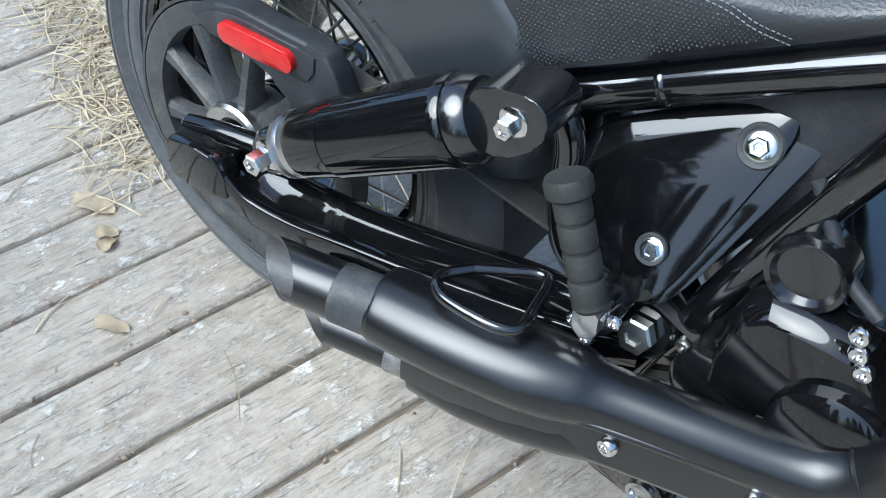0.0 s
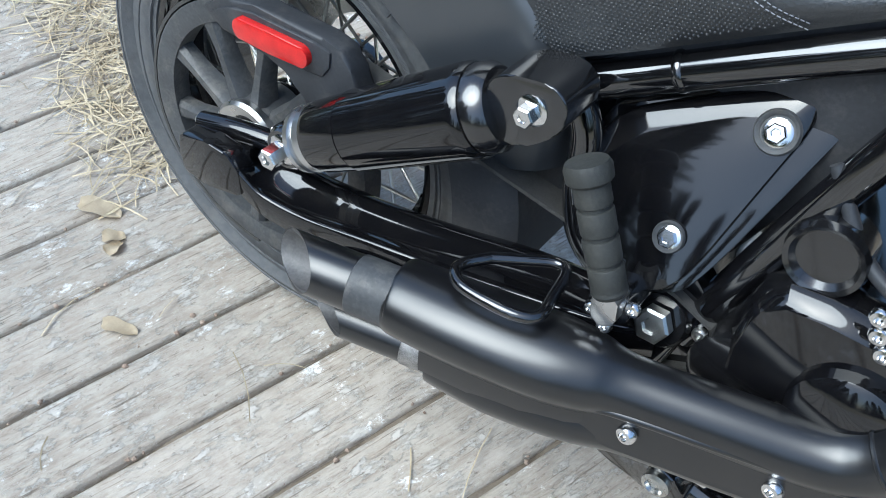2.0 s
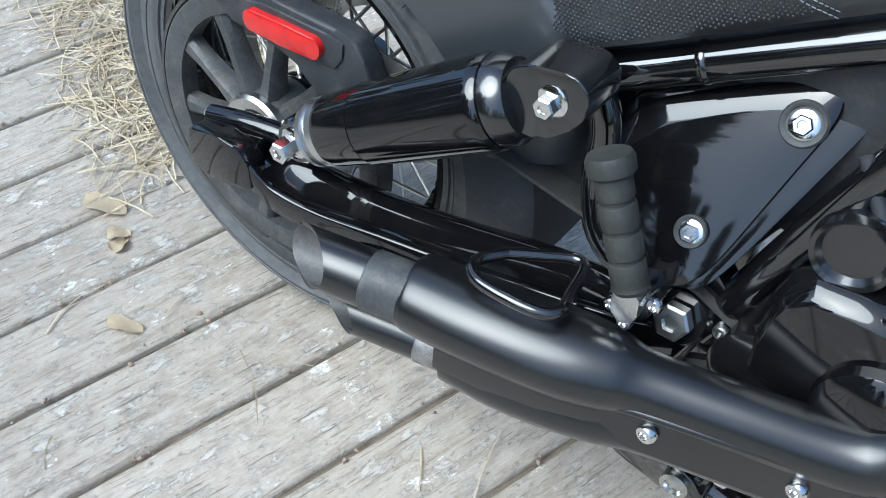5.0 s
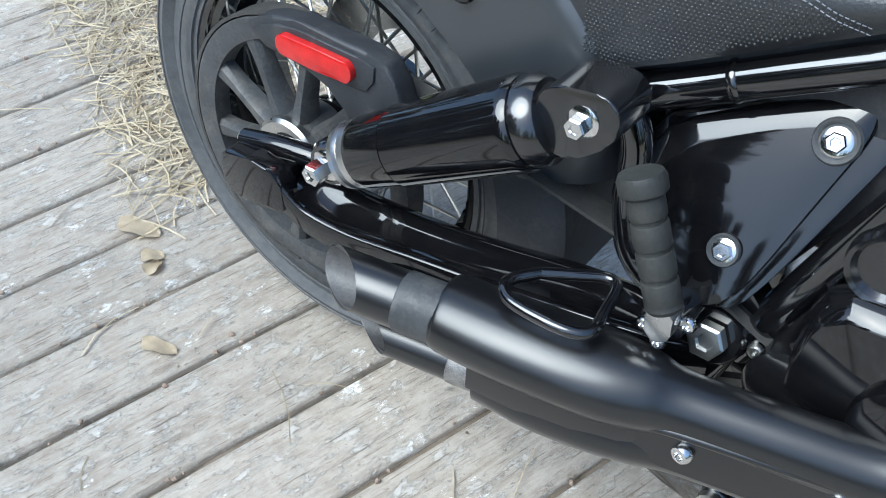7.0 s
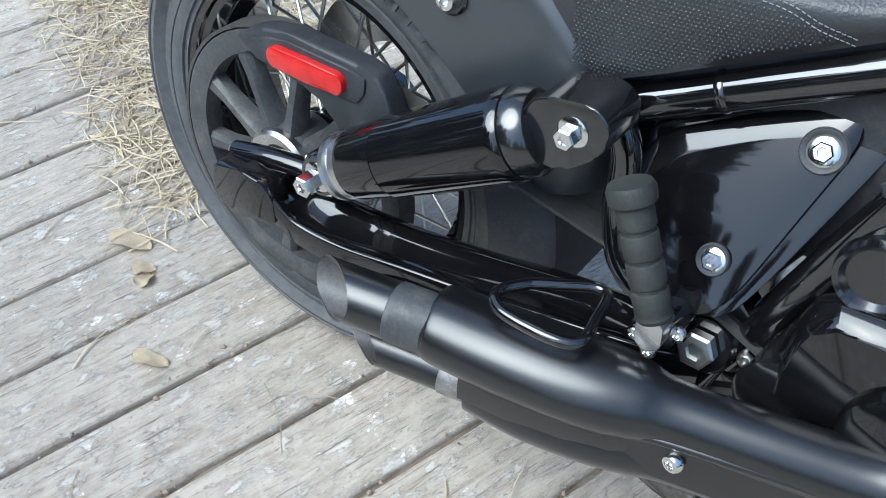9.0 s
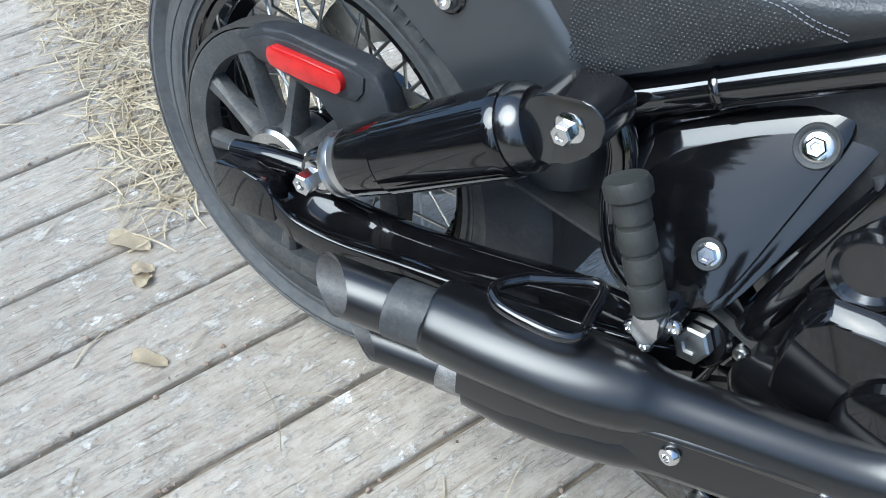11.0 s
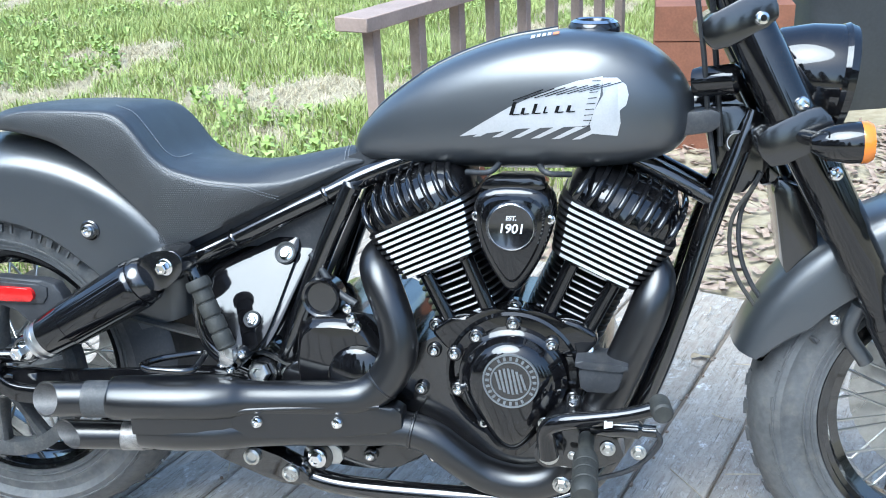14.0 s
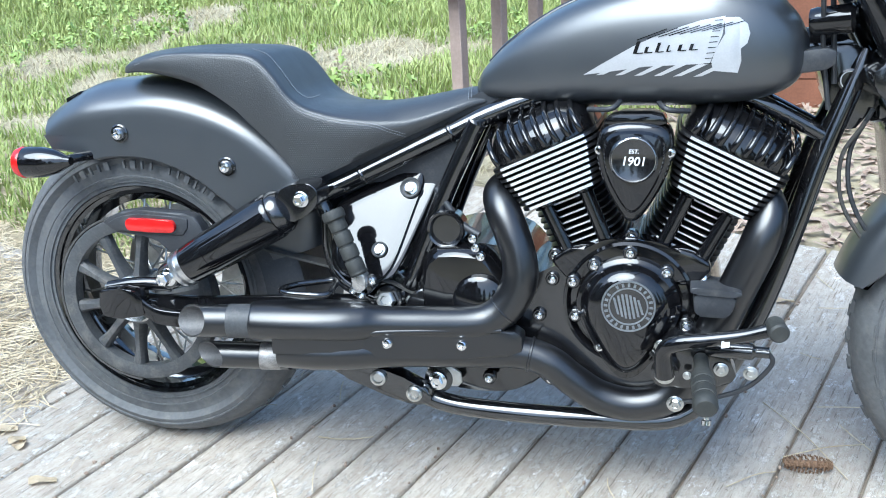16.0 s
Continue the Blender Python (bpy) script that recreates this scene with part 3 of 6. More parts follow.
plate("heel_plate", rounded([(0.585, 0.238), (0.645, 0.236), (0.65, 0.20), (0.615, 0.198)], 0.25, 1), -0.128, -0.122, STEEL, bike, "grey steel plate", 0.002)

# ---- side cover ----
def cover_shell(bm, outline, ctr, base, steps):
    """A nearly flat panel on the cover's slanted plane."""
    rings = []
    for f, dy in steps:
        rings.append([Vector((ctr[0] + (x - ctr[0]) * f, base + 0.485 * (ctr[1] + (z - ctr[1]) * f - 0.448) + dy, ctr[1] + (z - ctr[1]) * f)) for x, z in outline])
    skin(bm, rings)


bm = bmesh.new()
cover_shell(bm, rounded([(0.398, 0.500), (0.412, 0.529), (0.515, 0.580), (0.596, 0.612), (0.606, 0.600), (0.584, 0.5375), (0.543, 0.433), (0.526, 0.402), (0.48, 0.388), (0.418, 0.405), (0.400, 0.44)], 0.18, 2), (0.50, 0.50), -0.112, ((1.0, 0.03), (1.0, 0.0), (0.985, -0.003), (0.90, -0.004)))
cover = to_object("side_cover", bm, GLOSS, bike, "glossy black triangular side cover mirroring trees")
bm = bmesh.new()
cover_shell(bm, rounded([(0.404, 0.495), (0.419, 0.522), (0.47, 0.549), (0.535, 0.582), (0.566, 0.586), (0.570, 0.560), (0.556, 0.515), (0.529, 0.425), (0.510, 0.400), (0.475, 0.393), (0.425, 0.410), (0.406, 0.445)], 0.2, 2), (0.495, 0.49), -0.118, ((1.0, 0.01), (1.0, -0.001), (0.988, -0.0045), (0.965, -0.0062), (0.70, -0.0078), (0.40, -0.0086), (0.15, -0.0088)))
to_object("cover_panel", bm, GLOSS, cover, "raised glossy panel")
for x, z, g in ((0.547, 0.552, 0.9), (0.501, 0.449, 0.68)):
    bm = bmesh.new()
    y = -0.1255 + 0.485 * (z - 0.448)
    turned(bm, [(0.0195 * g, 0.0), (0.0215 * g, 0.004), (0.0195 * g, 0.008), (0.0165 * g, 0.006), (0.0155 * g, 0.003), (0.0, 0.003)], (x, y, z), (0, -0.9, 0.436), 28)
    grommet = to_object("grommet", bm, RUBBER, cover)
    hex_bolt("cover_bolt", (x, y - 0.002, z), (0, -0.9, 0.436), 0.0088, CHROME, grommet, "chrome bolt", 0.008)

# ---- rear mudguard ----
bm = bmesh.new()
rings = []
for k in range(33):
    a = radians(18 + (119 - 18) * k / 32)
    near = max(0.0, (k - 27) / 5)
    r_low = 0.282 + 0.02 * max(0, (10 - k) / 10) + 0.05 * near
    deg = math.degrees(a)
    sh = 0.373 + 0.053 * min(1.0, max(0.0, (92 - deg) / 59)) - 0.05 * max(0.0, (33 - deg) / 15) - 0.014 * near
    w = 0.108 - 0.006 * near
    prof = [(-w, r_low), (-w, r_low + 0.03), (-w * 1.0, sh - 0.022), (-w * 0.985, sh - 0.008), (-w * 0.95, sh + 0.002), (-w * 0.86, sh + 0.014), (-w * 0.66, sh + 0.030), (-w * 0.36, sh + 0.042), (0, sh + 0.047)]
    prof = prof + [(-y, r) for y, r in prof[-2::-1]]
    ring = [Vector((r * math.cos(a), y, 0.32 + r * math.sin(a))) for y, r in prof]
    inner = [Vector(((r - 0.004) * math.cos(a), y * 0.965, 0.32 + (r - 0.004) * math.sin(a))) for y, r in prof[::-1]]
    rings.append(ring + inner)
skin(bm, rings)
fender = to_object("rear_mudguard", bm, SATIN, bike, "satin black steel rear mudguard")
for x, z in ((-0.006, 0.644), (0.208, 0.588)):
    lathe("bolt_washer", [(0.0, 0.0), (0.0175, 0.0), (0.0175, 0.003), (0.015, 0.005), (0.0, 0.005)], (x, -0.1075, z), OUT, CASE, fender, "", 26)
    cap_bolt("mudguard_bolt", (x, -0.112, z), OUT, 0.0118, CHROME, fender, "domed chrome bolt")
# rear indicators
for s in (1, -1):
    lamp = lathe("rear_indicator", [(0.008, 0.0), (0.012, 0.01), (0.022, 0.03), (0.028, 0.055), (0.030, 0.085), (0.029, 0.096)], (-0.084, -s * 0.155, 0.598), (-1, 0, -0.05), GLOSS, bike, "black bullet indicator with red lens", 28)
    lathe("lens", [(0.0295, 0.094), (0.0305, 0.100), (0.027, 0.110), (0.0, 0.114)], (-0.084, -s * 0.155, 0.598), (-1, 0, -0.05), RED, lamp, "red lens", 28)
    tube("stalk", [(-0.075, -s * 0.10, 0.60), (-0.088, -s * 0.125, 0.60), (-0.103, -s * 0.148, 0.597)], 0.009, GLOSS, lamp)
plate("plate_bracket", [(-0.155, 0.70), (-0.12, 0.715), (-0.118, 0.695), (-0.153, 0.68)], -0.05, 0.05, CASE, bike, "", 0.003)

# ---- seat ----
from mathutils.bvhtree import BVHTree


def seat_ring(x, top, low, edge, half, flare):
    """One cross-section of the seat: a crowned top, a tight seam edge and side skirts."""
    h, c = edge - low, top - edge
    pts = [(-half * flare, low), (-half * (flare + 0.03), low + h * 0.25), (-half * 1.01, low + h * 0.62), (-half * 0.995, low + h * 0.88), (-half * 0.975, low + h * 0.97), (-half * 0.94, edge + c * 0.06), (-half * 0.84, edge + c * 0.30), (-half * 0.65, edge + c * 0.66), (-half * 0.42, edge + c * 0.90), (-half * 0.2, edge + c * 0.985), (0, top)]
    pts = pts + [(-y, z) for y, z in pts[-2::-1]]
    return [Vector((x, y, z)) for y, z in pts]


bm = bmesh.new()
#          x, top, low, edge, half, flare
keys = [(-0.008, 0.764, 0.752, 0.758, 0.055, 1.0), (0.004, 0.778, 0.752, 0.766, 0.080, 1.0), (0.045, 0.790, 0.756, 0.778, 0.100, 1.0), (0.10, 0.796, 0.751, 0.789, 0.108, 1.0), (0.165, 0.798, 0.734, 0.791, 0.112, 1.0), (0.225, 0.797, 0.700, 0.790, 0.114, 1.0),
        (0.258, 0.795, 0.672, 0.788, 0.115, 1.0), (0.282, 0.788, 0.650, 0.779, 0.116, 0.99), (0.300, 0.770, 0.633, 0.765, 0.117, 0.98), (0.318, 0.745, 0.612, 0.745, 0.118, 0.97), (0.338, 0.718, 0.590, 0.719, 0.118, 0.96), (0.362, 0.703, 0.562, 0.700, 0.118, 0.95), (0.388, 0.698, 0.573, 0.690, 0.117, 0.94),
        (0.425, 0.695, 0.590, 0.681, 0.115, 0.92), (0.488, 0.696, 0.619, 0.674, 0.106, 0.88), (0.55, 0.705, 0.647, 0.676, 0.090, 0.90), (0.614, 0.718, 0.676, 0.694, 0.072, 0.95), (0.655, 0.724, 0.695, 0.707, 0.056, 1.0), (0.682, 0.717, 0.702, 0.709, 0.042, 1.0)]
fine = curve_points([k[:3] for k in keys], 4)
fine2 = curve_points([k[3:] for k in keys], 4)
skin(bm, [seat_ring(*p, *q) for p, q in zip(fine, fine2)])
bmesh.ops.recalc_face_normals(bm, faces=bm.faces)
seat_tree = BVHTree.FromBMesh(bm)
seat = to_object("seat", bm, LEATHER, bike, "black leather solo seat with raised back and grey stitching", True, 75)
bm = bmesh.new()
skin(bm, [[Vector((x, y, z)) for y, z in ((-w, low - 0.012), (-w, low + 0.02), (w, low + 0.02), (w, low - 0.012))] for x, low, w in ((0.36, 0.560, 0.085), (0.425, 0.588, 0.082), (0.55, 0.645, 0.066), (0.66, 0.696, 0.048), (0.70, 0.712, 0.040))])
to_object("seat_base", bm, PLASTIC, seat, "black plastic seat base")
# stitched seams as rows of small raised stitches


def stitches(pts, parent, lift, spacing=0.0048):
    bm = bmesh.new()
    line = curve_points(pts, 10)
    carry = 0.0
    for a, b in zip(line, line[1:]):
        d = b - a
        if d.length < 1e-6:
            continue
        s = carry
        while s < d.length:
            p = a + d * (s / d.length) + Vector(lift)
            u = d.normalized() * spacing * 0.32
            sweep(bm, [p - u, p + u], 0.00055, 5)
            s += spacing
        carry = s - d.length
    ob = to_object("stitching", bm, THREAD, parent, "grey contrast stitching")
    ob["kind"] = "stuff"
    return ob


def side_y(x, z):
    """The right-hand surface of the seat at x and z."""
    hit = seat_tree.ray_cast(Vector((x, -0.5, z)), Vector((0, 1, 0)))
    return hit[0].y if hit[0] else -0.11


def seat_top(x, f):
    """The upper surface of the seat at x, a part f of its half width out to the right."""
    k = min(range(len(fine)), key=lambda i: abs(fine[i][0] - x))
    y = -fine2[k][1] * f
    hit = seat_tree.ray_cast(Vector((x, y, 1.2)), Vector((0, 0, -1)))
    return hit[0] if hit[0] else Vector((x, y, fine[k][1]))


seam = []
for x, z in ((0.035, 0.769), (0.10, 0.7855), (0.16, 0.7875), (0.223, 0.7865), (0.258, 0.784), (0.282, 0.775), (0.300, 0.760), (0.318, 0.740), (0.338, 0.7145), (0.366, 0.694), (0.4286, 0.677), (0.49, 0.670), (0.52, 0.660), (0.543, 0.6505)):
    seam.append((x, side_y(x, z) - 0.001, z))
stitches(seam, seat, (0, -0.0004, 0))
stitches([(x, y, z - 0.0045) for x, y, z in seam[4:]], seat, (0, -0.0012, 0))
stitches([seat_top(x, f) + Vector((0, 0, 0.0012)) for x, f in ((0.255, 0.55), (0.285, 0.58), (0.305, 0.58), (0.335, 0.56), (0.352, 0.50), (0.356, 0.3), (0.356, 0.05))], seat, (0, 0, 0.0006))
for x0 in (0.640, 0.645):
    stitches([seat_top(x0 + 0.01 * f, f) + Vector((0, 0, 0.001)) for f in (0.0, 0.3, 0.55, 0.75, 0.9)], seat, (0, 0, 0.0006))
# embossed dimples on the lower side panel
bm = bmesh.new()
for i in range(58):
    for j in range(36):
        x, z = 0.335 + i * 0.0037 + (j % 2) * 0.00185, 0.560 + j * 0.0034
        low_edge = 0.567 + max(0.0, x - 0.365) * 0.475
        seam_z = 0.675 - 0.1 * (x - 0.42) if x > 0.42 else 0.675 + (0.42 - x) * 0.35
        if low_edge < z < seam_z - 0.006 and x < 0.545 - max(0.0, z - 0.64) * 0.6:
            p = Vector((x, side_y(x, z), z))
            skin(bm, [[p + Vector((r * math.cos(t), y, r * math.sin(t))) for t in [math.tau * k / 6 for k in range(6)]] for r, y in ((0.00135, 0.0010), (0.0011, -0.0005), (0.0005, -0.0009))])
dots = to_object("embossing", bm, LEATHER, seat, "raised dimple texture")
dots["kind"] = "stuff"

# ---- fuel tank ----
bm = bmesh.new()
keys = [(0.660, 0.718, 0.738, 0.028), (0.676, 0.710, 0.764, 0.050), (0.72, 0.704, 0.806, 0.074), (0.80, 0.701, 0.858, 0.100), (0.90, 0.700, 0.896, 0.122), (1.00, 0.702, 0.913, 0.136), (1.07, 0.706, 0.910, 0.139), (1.13, 0.716, 0.890, 0.130), (1.175, 0.735, 0.852, 0.104), (1.197, 0.765, 0.815, 0.060)]
fa = curve_points([(k[0], k[1], k[2]) for k in keys], 5)
fb = curve_points([(k[3], 0, 0) for k in keys], 5)
rings = []
for p, q in zip(fa, fb):
    x, low, top, half = p[0], p[1], p[2], q[0]
    ring = []
    for k in range(36):
        a = math.tau * k / 36
        ca, sa = math.cos(a), math.sin(a)
        zm = low + (top - low) * 0.44
        z = zm + (top - zm) * (abs(sa) ** 0.80) if sa > 0 else zm - (zm - low) * (abs(sa) ** 0.7)
        ring.append(Vector((x, half * abs(ca) ** 0.52 * (1 if ca > 0 else -1), z)))
    rings.append(ring)
skin(bm, rings)
bmesh.ops.recalc_face_normals(bm, faces=bm.faces)
tank_bm = bm.copy()
tank = to_object("fuel_tank", bm, SATIN, bike, "satin black teardrop fuel tank with silver feather print")
tank_tree = BVHTree.FromBMesh(tank_bm)


def on_tank(x, z, lift=0.0012):
    hit = tank_tree.ray_cast(Vector((x, -0.5, z)), Vector((0, 1, 0)))
    return (hit[0] + hit[1] * (lift if hit[1].y < 0 else -lift)) if hit[0] else Vector((x, -0.12, z))


def decal(name, outline, mat, parent, label="", lift=0.0012, tree=on_tank):
    """A thin print that follows the tank's side."""
    bm = bmesh.new()
    bm.faces.new([bm.verts.new((x, 0, z)) for x, z in outline])
    bmesh.ops.triangulate(bm, faces=bm.faces)
    bmesh.ops.subdivide_edges(bm, edges=bm.edges, cuts=2, use_grid_fill=True)
    for v in bm.verts:
        v.co = tree(v.co.x, v.co.z, lift)
    return to_object(name, bm, mat, parent, label)


# the feather print: a plain silver wing with notches, and a plain rounded block at its front
logo = decal("feather_print", [(0.852, 0.757), (0.885, 0.777), (0.93, 0.803), (0.98, 0.826), (1.03, 0.842), (1.065, 0.848), (1.062, 0.82), (1.05, 0.79), (1.046, 0.778), (0.95, 0.772), (0.90, 0.764)], SILVER, tank, "silver feather print")
for k in range(6):
    x = 0.873 + 0.030 * k
    decal("feather_tip", [(x, 0.7575), (x + 0.012, 0.7585), (x + 0.052, 0.7775), (x + 0.036, 0.7765)], SILVER, tank)
decal("print_block", [(1.064, 0.846), (1.085, 0.846), (1.098, 0.836), (1.102, 0.822), (1.099, 0.808), (1.090, 0.800), (1.092, 0.782), (1.088, 0.764), (1.052, 0.767), (1.048, 0.780), (1.054, 0.80), (1.066, 0.822)], SILVER, tank)
for k, (wide, tall) in enumerate(((0.013, 0.019), (0.011, 0.010), (0.011, 0.015), (0.006, 0.010), (0.011, 0.010), (0.011, 0.010))):
    x, z = 0.930 + 0.0168 * k, 0.7915 + 0.0012 * k
    decal("print_bar", [(x, z), (x + wide * 0.45, z + 0.0003), (x + wide * 0.45 + tall * 0.3, z + tall), (x + tall * 0.3, z + tall - 0.0003)], CASE, tank, "", 0.0022)
    decal("print_bar", [(x + wide * 0.35, z - 0.0004), (x + wide * 1.2, z + 0.0006), (x + wide * 1.25, z + 0.0022), (x + wide * 0.4, z + 0.0012)], CASE, tank, "", 0.0022)
for k in range(9):
    z = 0.845 - 0.008 * k
    x = 1.058 - 0.0016 * k
    decal("print_bar", [(x - 0.008, z - 0.004), (x + 0.004, z - 0.003), (x + 0.004, z - 0.0021), (x - 0.008, z - 0.0030)], CASE, tank, "", 0.0022)
for k in range(8):
    x = 0.935 + 0.016 * k
    decal("print_bar", [(x, 0.813 + k * 0.0022), (x + 0.001, 0.8120 + k * 0.0022), (x + 0.046, 0.8286 + k * 0.0016), (x + 0.045, 0.8297 + k * 0.0016)], CASE, tank, "", 0.0022)
# filler cap, warning sticker, ridge along the tank
cap = lathe("filler_cap", [(0.040, -0.006), (0.040, 0.004), (0.036, 0.010), (0.024, 0.013), (0.022, 0.010), (0.0, 0.011)], (1.045, -0.015, 0.912), (0.02, -0.1, 1), GLOSS, tank, "polished black filler cap", 36)
lathe("cap_ring", [(0.024, 0.012), (0.030, 0.0145), (0.036, 0.011)], (1.045, -0.015, 0.912), (0.02, -0.1, 1), CHROME, cap, "", 36, True)
tube("tank_ridge", [(0.68, -0.002, 0.766), (0.72, -0.002, 0.805), (0.80, -0.002, 0.857), (0.90, -0.002, 0.895), (0.99, -0.002, 0.911)], 0.006, GLOSS, tank, "", 10)


def top_of_tank(x, y):
    hit = tank_tree.ray_cast(Vector((x, y, 1.2)), Vector((0, 0, -1)))
    return hit[0] + Vector((0, 0, 0.0012))


for x0, x1, mat in ((0.955, 0.961, WHITE), (0.964, 0.969, WHITE), (0.972, 0.977, WHITE), (0.980, 0.985, WHITE), (0.988, 0.997, AMBER)):
    bm = bmesh.new()
    bm.faces.new([bm.verts.new(top_of_tank(x, y)) for x, y in ((x0, -0.082), (x1, -0.082), (x1, -0.068), (x0, -0.068))])
    to_object("warning_label", bm, mat, tank)

# ---- exhausts ----


def pipe_shell(bm, x0, rise, side, a, b, r, walls=(0.0, -0.0022)):
    """An open slash-cut tail pipe with thickness, from its tip near x0 along the line from a to b."""
    n = 40
    a, b = Vector(a), Vector(b)
    rings = []
    for rr, flip in ((r + walls[0], 0), (r + walls[1], 1)):
        tip, root = [], []
        for k in range(n):
            t = math.tau * k / n
            off = Vector((0, rr * math.cos(t), rr * math.sin(t)))
            x = x0 - rise * math.sin(t) - side * math.cos(t)
            tip.append(a + (b - a) * ((x - a.x) / (b.x - a.x)) + off)
            root.append(b + off)
        rings += [root, tip] if not flip else [tip, root]
    skin(bm, rings, False)


bm = bmesh.new()
sweep(bm, [(0.304, -0.243, 0.3450), (0.314, -0.2415, 0.3452), (0.36, -0.236, 0.3455), (0.42, -0.226, 0.3455), (0.465, -0.217, 0.3450), (0.495, -0.2115, 0.3445), (0.525, -0.205, 0.343), (0.60, -0.187, 0.341), (0.68, -0.168, 0.341), (0.716, -0.160, 0.353), (0.742, -0.154, 0.380), (0.757, -0.150, 0.418), (0.754, -0.146, 0.458), (0.740, -0.138, 0.497), (0.722, -0.122, 0.532), (0.712, -0.095, 0.555), (0.73, -0.06, 0.57)],
      [0.0325, 0.0345, 0.0358, 0.0365, 0.0365, 0.0342, 0.0296, 0.0294, 0.0300, 0.0305, 0.0315, 0.031, 0.030, 0.030, 0.030, 0.028, 0.028], 32, True, [1.20, 1.20, 1.22, 1.24, 1.20, 1.10, 1.0, 1.0, 1.0, 1.0, 1.0, 1.0, 1.0, 1.0, 1.0, 1.0, 1.0], 6)
upper = to_object("upper_exhaust", bm, EXHAUST, bike, "matte black upper exhaust with bulged silencer")
UA, UB = (0.16, -0.2785, 0.3473), (0.320, -0.2480, 0.3463)
bm = bmesh.new()
pipe_shell(bm, 0.200, -0.010, 0.035, UA, UB, 0.0287)
to_object("tail_pipe", bm, EXHAUST, upper, "slash-cut matte black tail pipe")
bm = bmesh.new()
pipe_shell(bm, 0.201, -0.010, 0.035, UA, UB, 0.0287, (-0.0024, -0.0034))
to_object("pipe_bore", bm, BORE, upper, "dull grey bore")
lathe("pipe_clamp", [(0.0288, 0), (0.0298, 0.001), (0.0298, 0.041), (0.0288, 0.042)], (0.266, -0.2583, 0.3466), (0.9823, 0.187, -0.006), DUSTY, upper, "scuffed dull band", 36)
bm = bmesh.new()
sweep(bm, [(0.344, -0.231, 0.2935), (0.352, -0.2295, 0.2935), (0.40, -0.224, 0.292), (0.45, -0.215, 0.2915), (0.485, -0.209, 0.291), (0.53, -0.196, 0.290), (0.60, -0.180, 0.289), (0.70, -0.156, 0.284), (0.765, -0.142, 0.281), (0.810, -0.140, 0.266), (0.848, -0.137, 0.236), (0.893, -0.130, 0.206), (0.952, -0.128, 0.195), (1.008, -0.125, 0.213), (1.045, -0.122, 0.265), (1.076, -0.120, 0.333), (1.115, -0.120, 0.425), (1.143, -0.118, 0.500), (1.153, -0.10, 0.545), (1.13, -0.07, 0.58)],
      [0.0325, 0.0345, 0.0355, 0.0350, 0.0335, 0.031, 0.0300, 0.0285, 0.0285, 0.0285, 0.0290, 0.0290, 0.0290, 0.0290, 0.0300, 0.031, 0.031, 0.031, 0.028, 0.027], 32, True, [1.15, 1.15, 1.2, 1.2, 1.1] + [1.0] * 15, 6)
lower = to_object("lower_exhaust", bm, EXHAUST, bike, "matte black lower exhaust sweeping under the engine")
LA, LB = (0.20, -0.2525, 0.2775), (0.360, -0.2190, 0.2725)
bm = bmesh.new()
pipe_shell(bm, 0.218, 0.0, 0.032, LA, LB, 0.0238)
to_object("tail_pipe", bm, EXHAUST, lower, "slash-cut matte black tail pipe")
bm = bmesh.new()
pipe_shell(bm, 0.219, 0.0, 0.032, LA, LB, 0.0238, (-0.0024, -0.0034))
to_object("pipe_bore", bm, BORE, lower, "dull grey bore")
lathe("pipe_clamp", [(0.0239, 0), (0.0249, 0.001), (0.0249, 0.035), (0.0239, 0.036)], (0.308, -0.2299, 0.2741), (0.978, 0.205, -0.03), WORN, lower, "worn bare-metal band", 36)
# web that joins the two silencers
bm = bmesh.new()
rings = []
for x, y, half, z0, z1 in ((0.350, -0.2345, 0.0385, 0.298, 0.340), (0.40, -0.2250, 0.0425, 0.298, 0.340), (0.45, -0.2155, 0.0415, 0.298, 0.340), (0.49, -0.2080, 0.036, 0.302, 0.334), (0.53, -0.198, 0.026, 0.304, 0.330)):
    rings.append([Vector((x, y + half * u, z)) for u, z in ((-0.97, z0), (-1.0, z0 + 0.008), (-1.0, z1 - 0.008), (-0.97, z1), (0.97, z1), (1.0, z1 - 0.008), (1.0, z0 + 0.008), (0.97, z0))])
skin(bm, rings)
to_object("silencer_web", bm, EXHAUST, upper)
lathe("joint_ring", [(0.0296, 0), (0.0312, 0.001), (0.0312, 0.004), (0.0296, 0.005)], (0.772, -0.1415, 0.280), (0.97, 0.05, -0.2), EXHAUST, lower, "", 32)
lathe("joint_ring", [(0.0316, 0), (0.0325, 0.001), (0.0325, 0.003), (0.0316, 0.004)], (0.728, -0.157, 0.363), (0.72, 0.15, 0.68), EXHAUST, upper, "", 32)
# flat shield between the two pipes with bolts
bm = bmesh.new()
prof = rounded([(0.455, 0.318), (0.50, 0.336), (0.54, 0.338), (0.70, 0.337), (0.765, 0.330), (0.765, 0.285), (0.65, 0.284), (0.50, 0.288), (0.455, 0.30)], 0.2, 1)
slab(bm, prof, -0.228, -0.19, 0.006)
for v in bm.verts:
    v.co.y += (v.co.x - 0.54) * 0.25
shield = to_object("heat_shield", bm, EXHAUST, bike, "matte black shield joining the two exhausts")
tube("shield_lip", [(0.485, -0.240, 0.326), (0.515, -0.2345, 0.334), (0.545, -0.2275, 0.336), (0.62, -0.2085, 0.336), (0.73, -0.180, 0.334)], 0.0045, EXHAUST, shield)
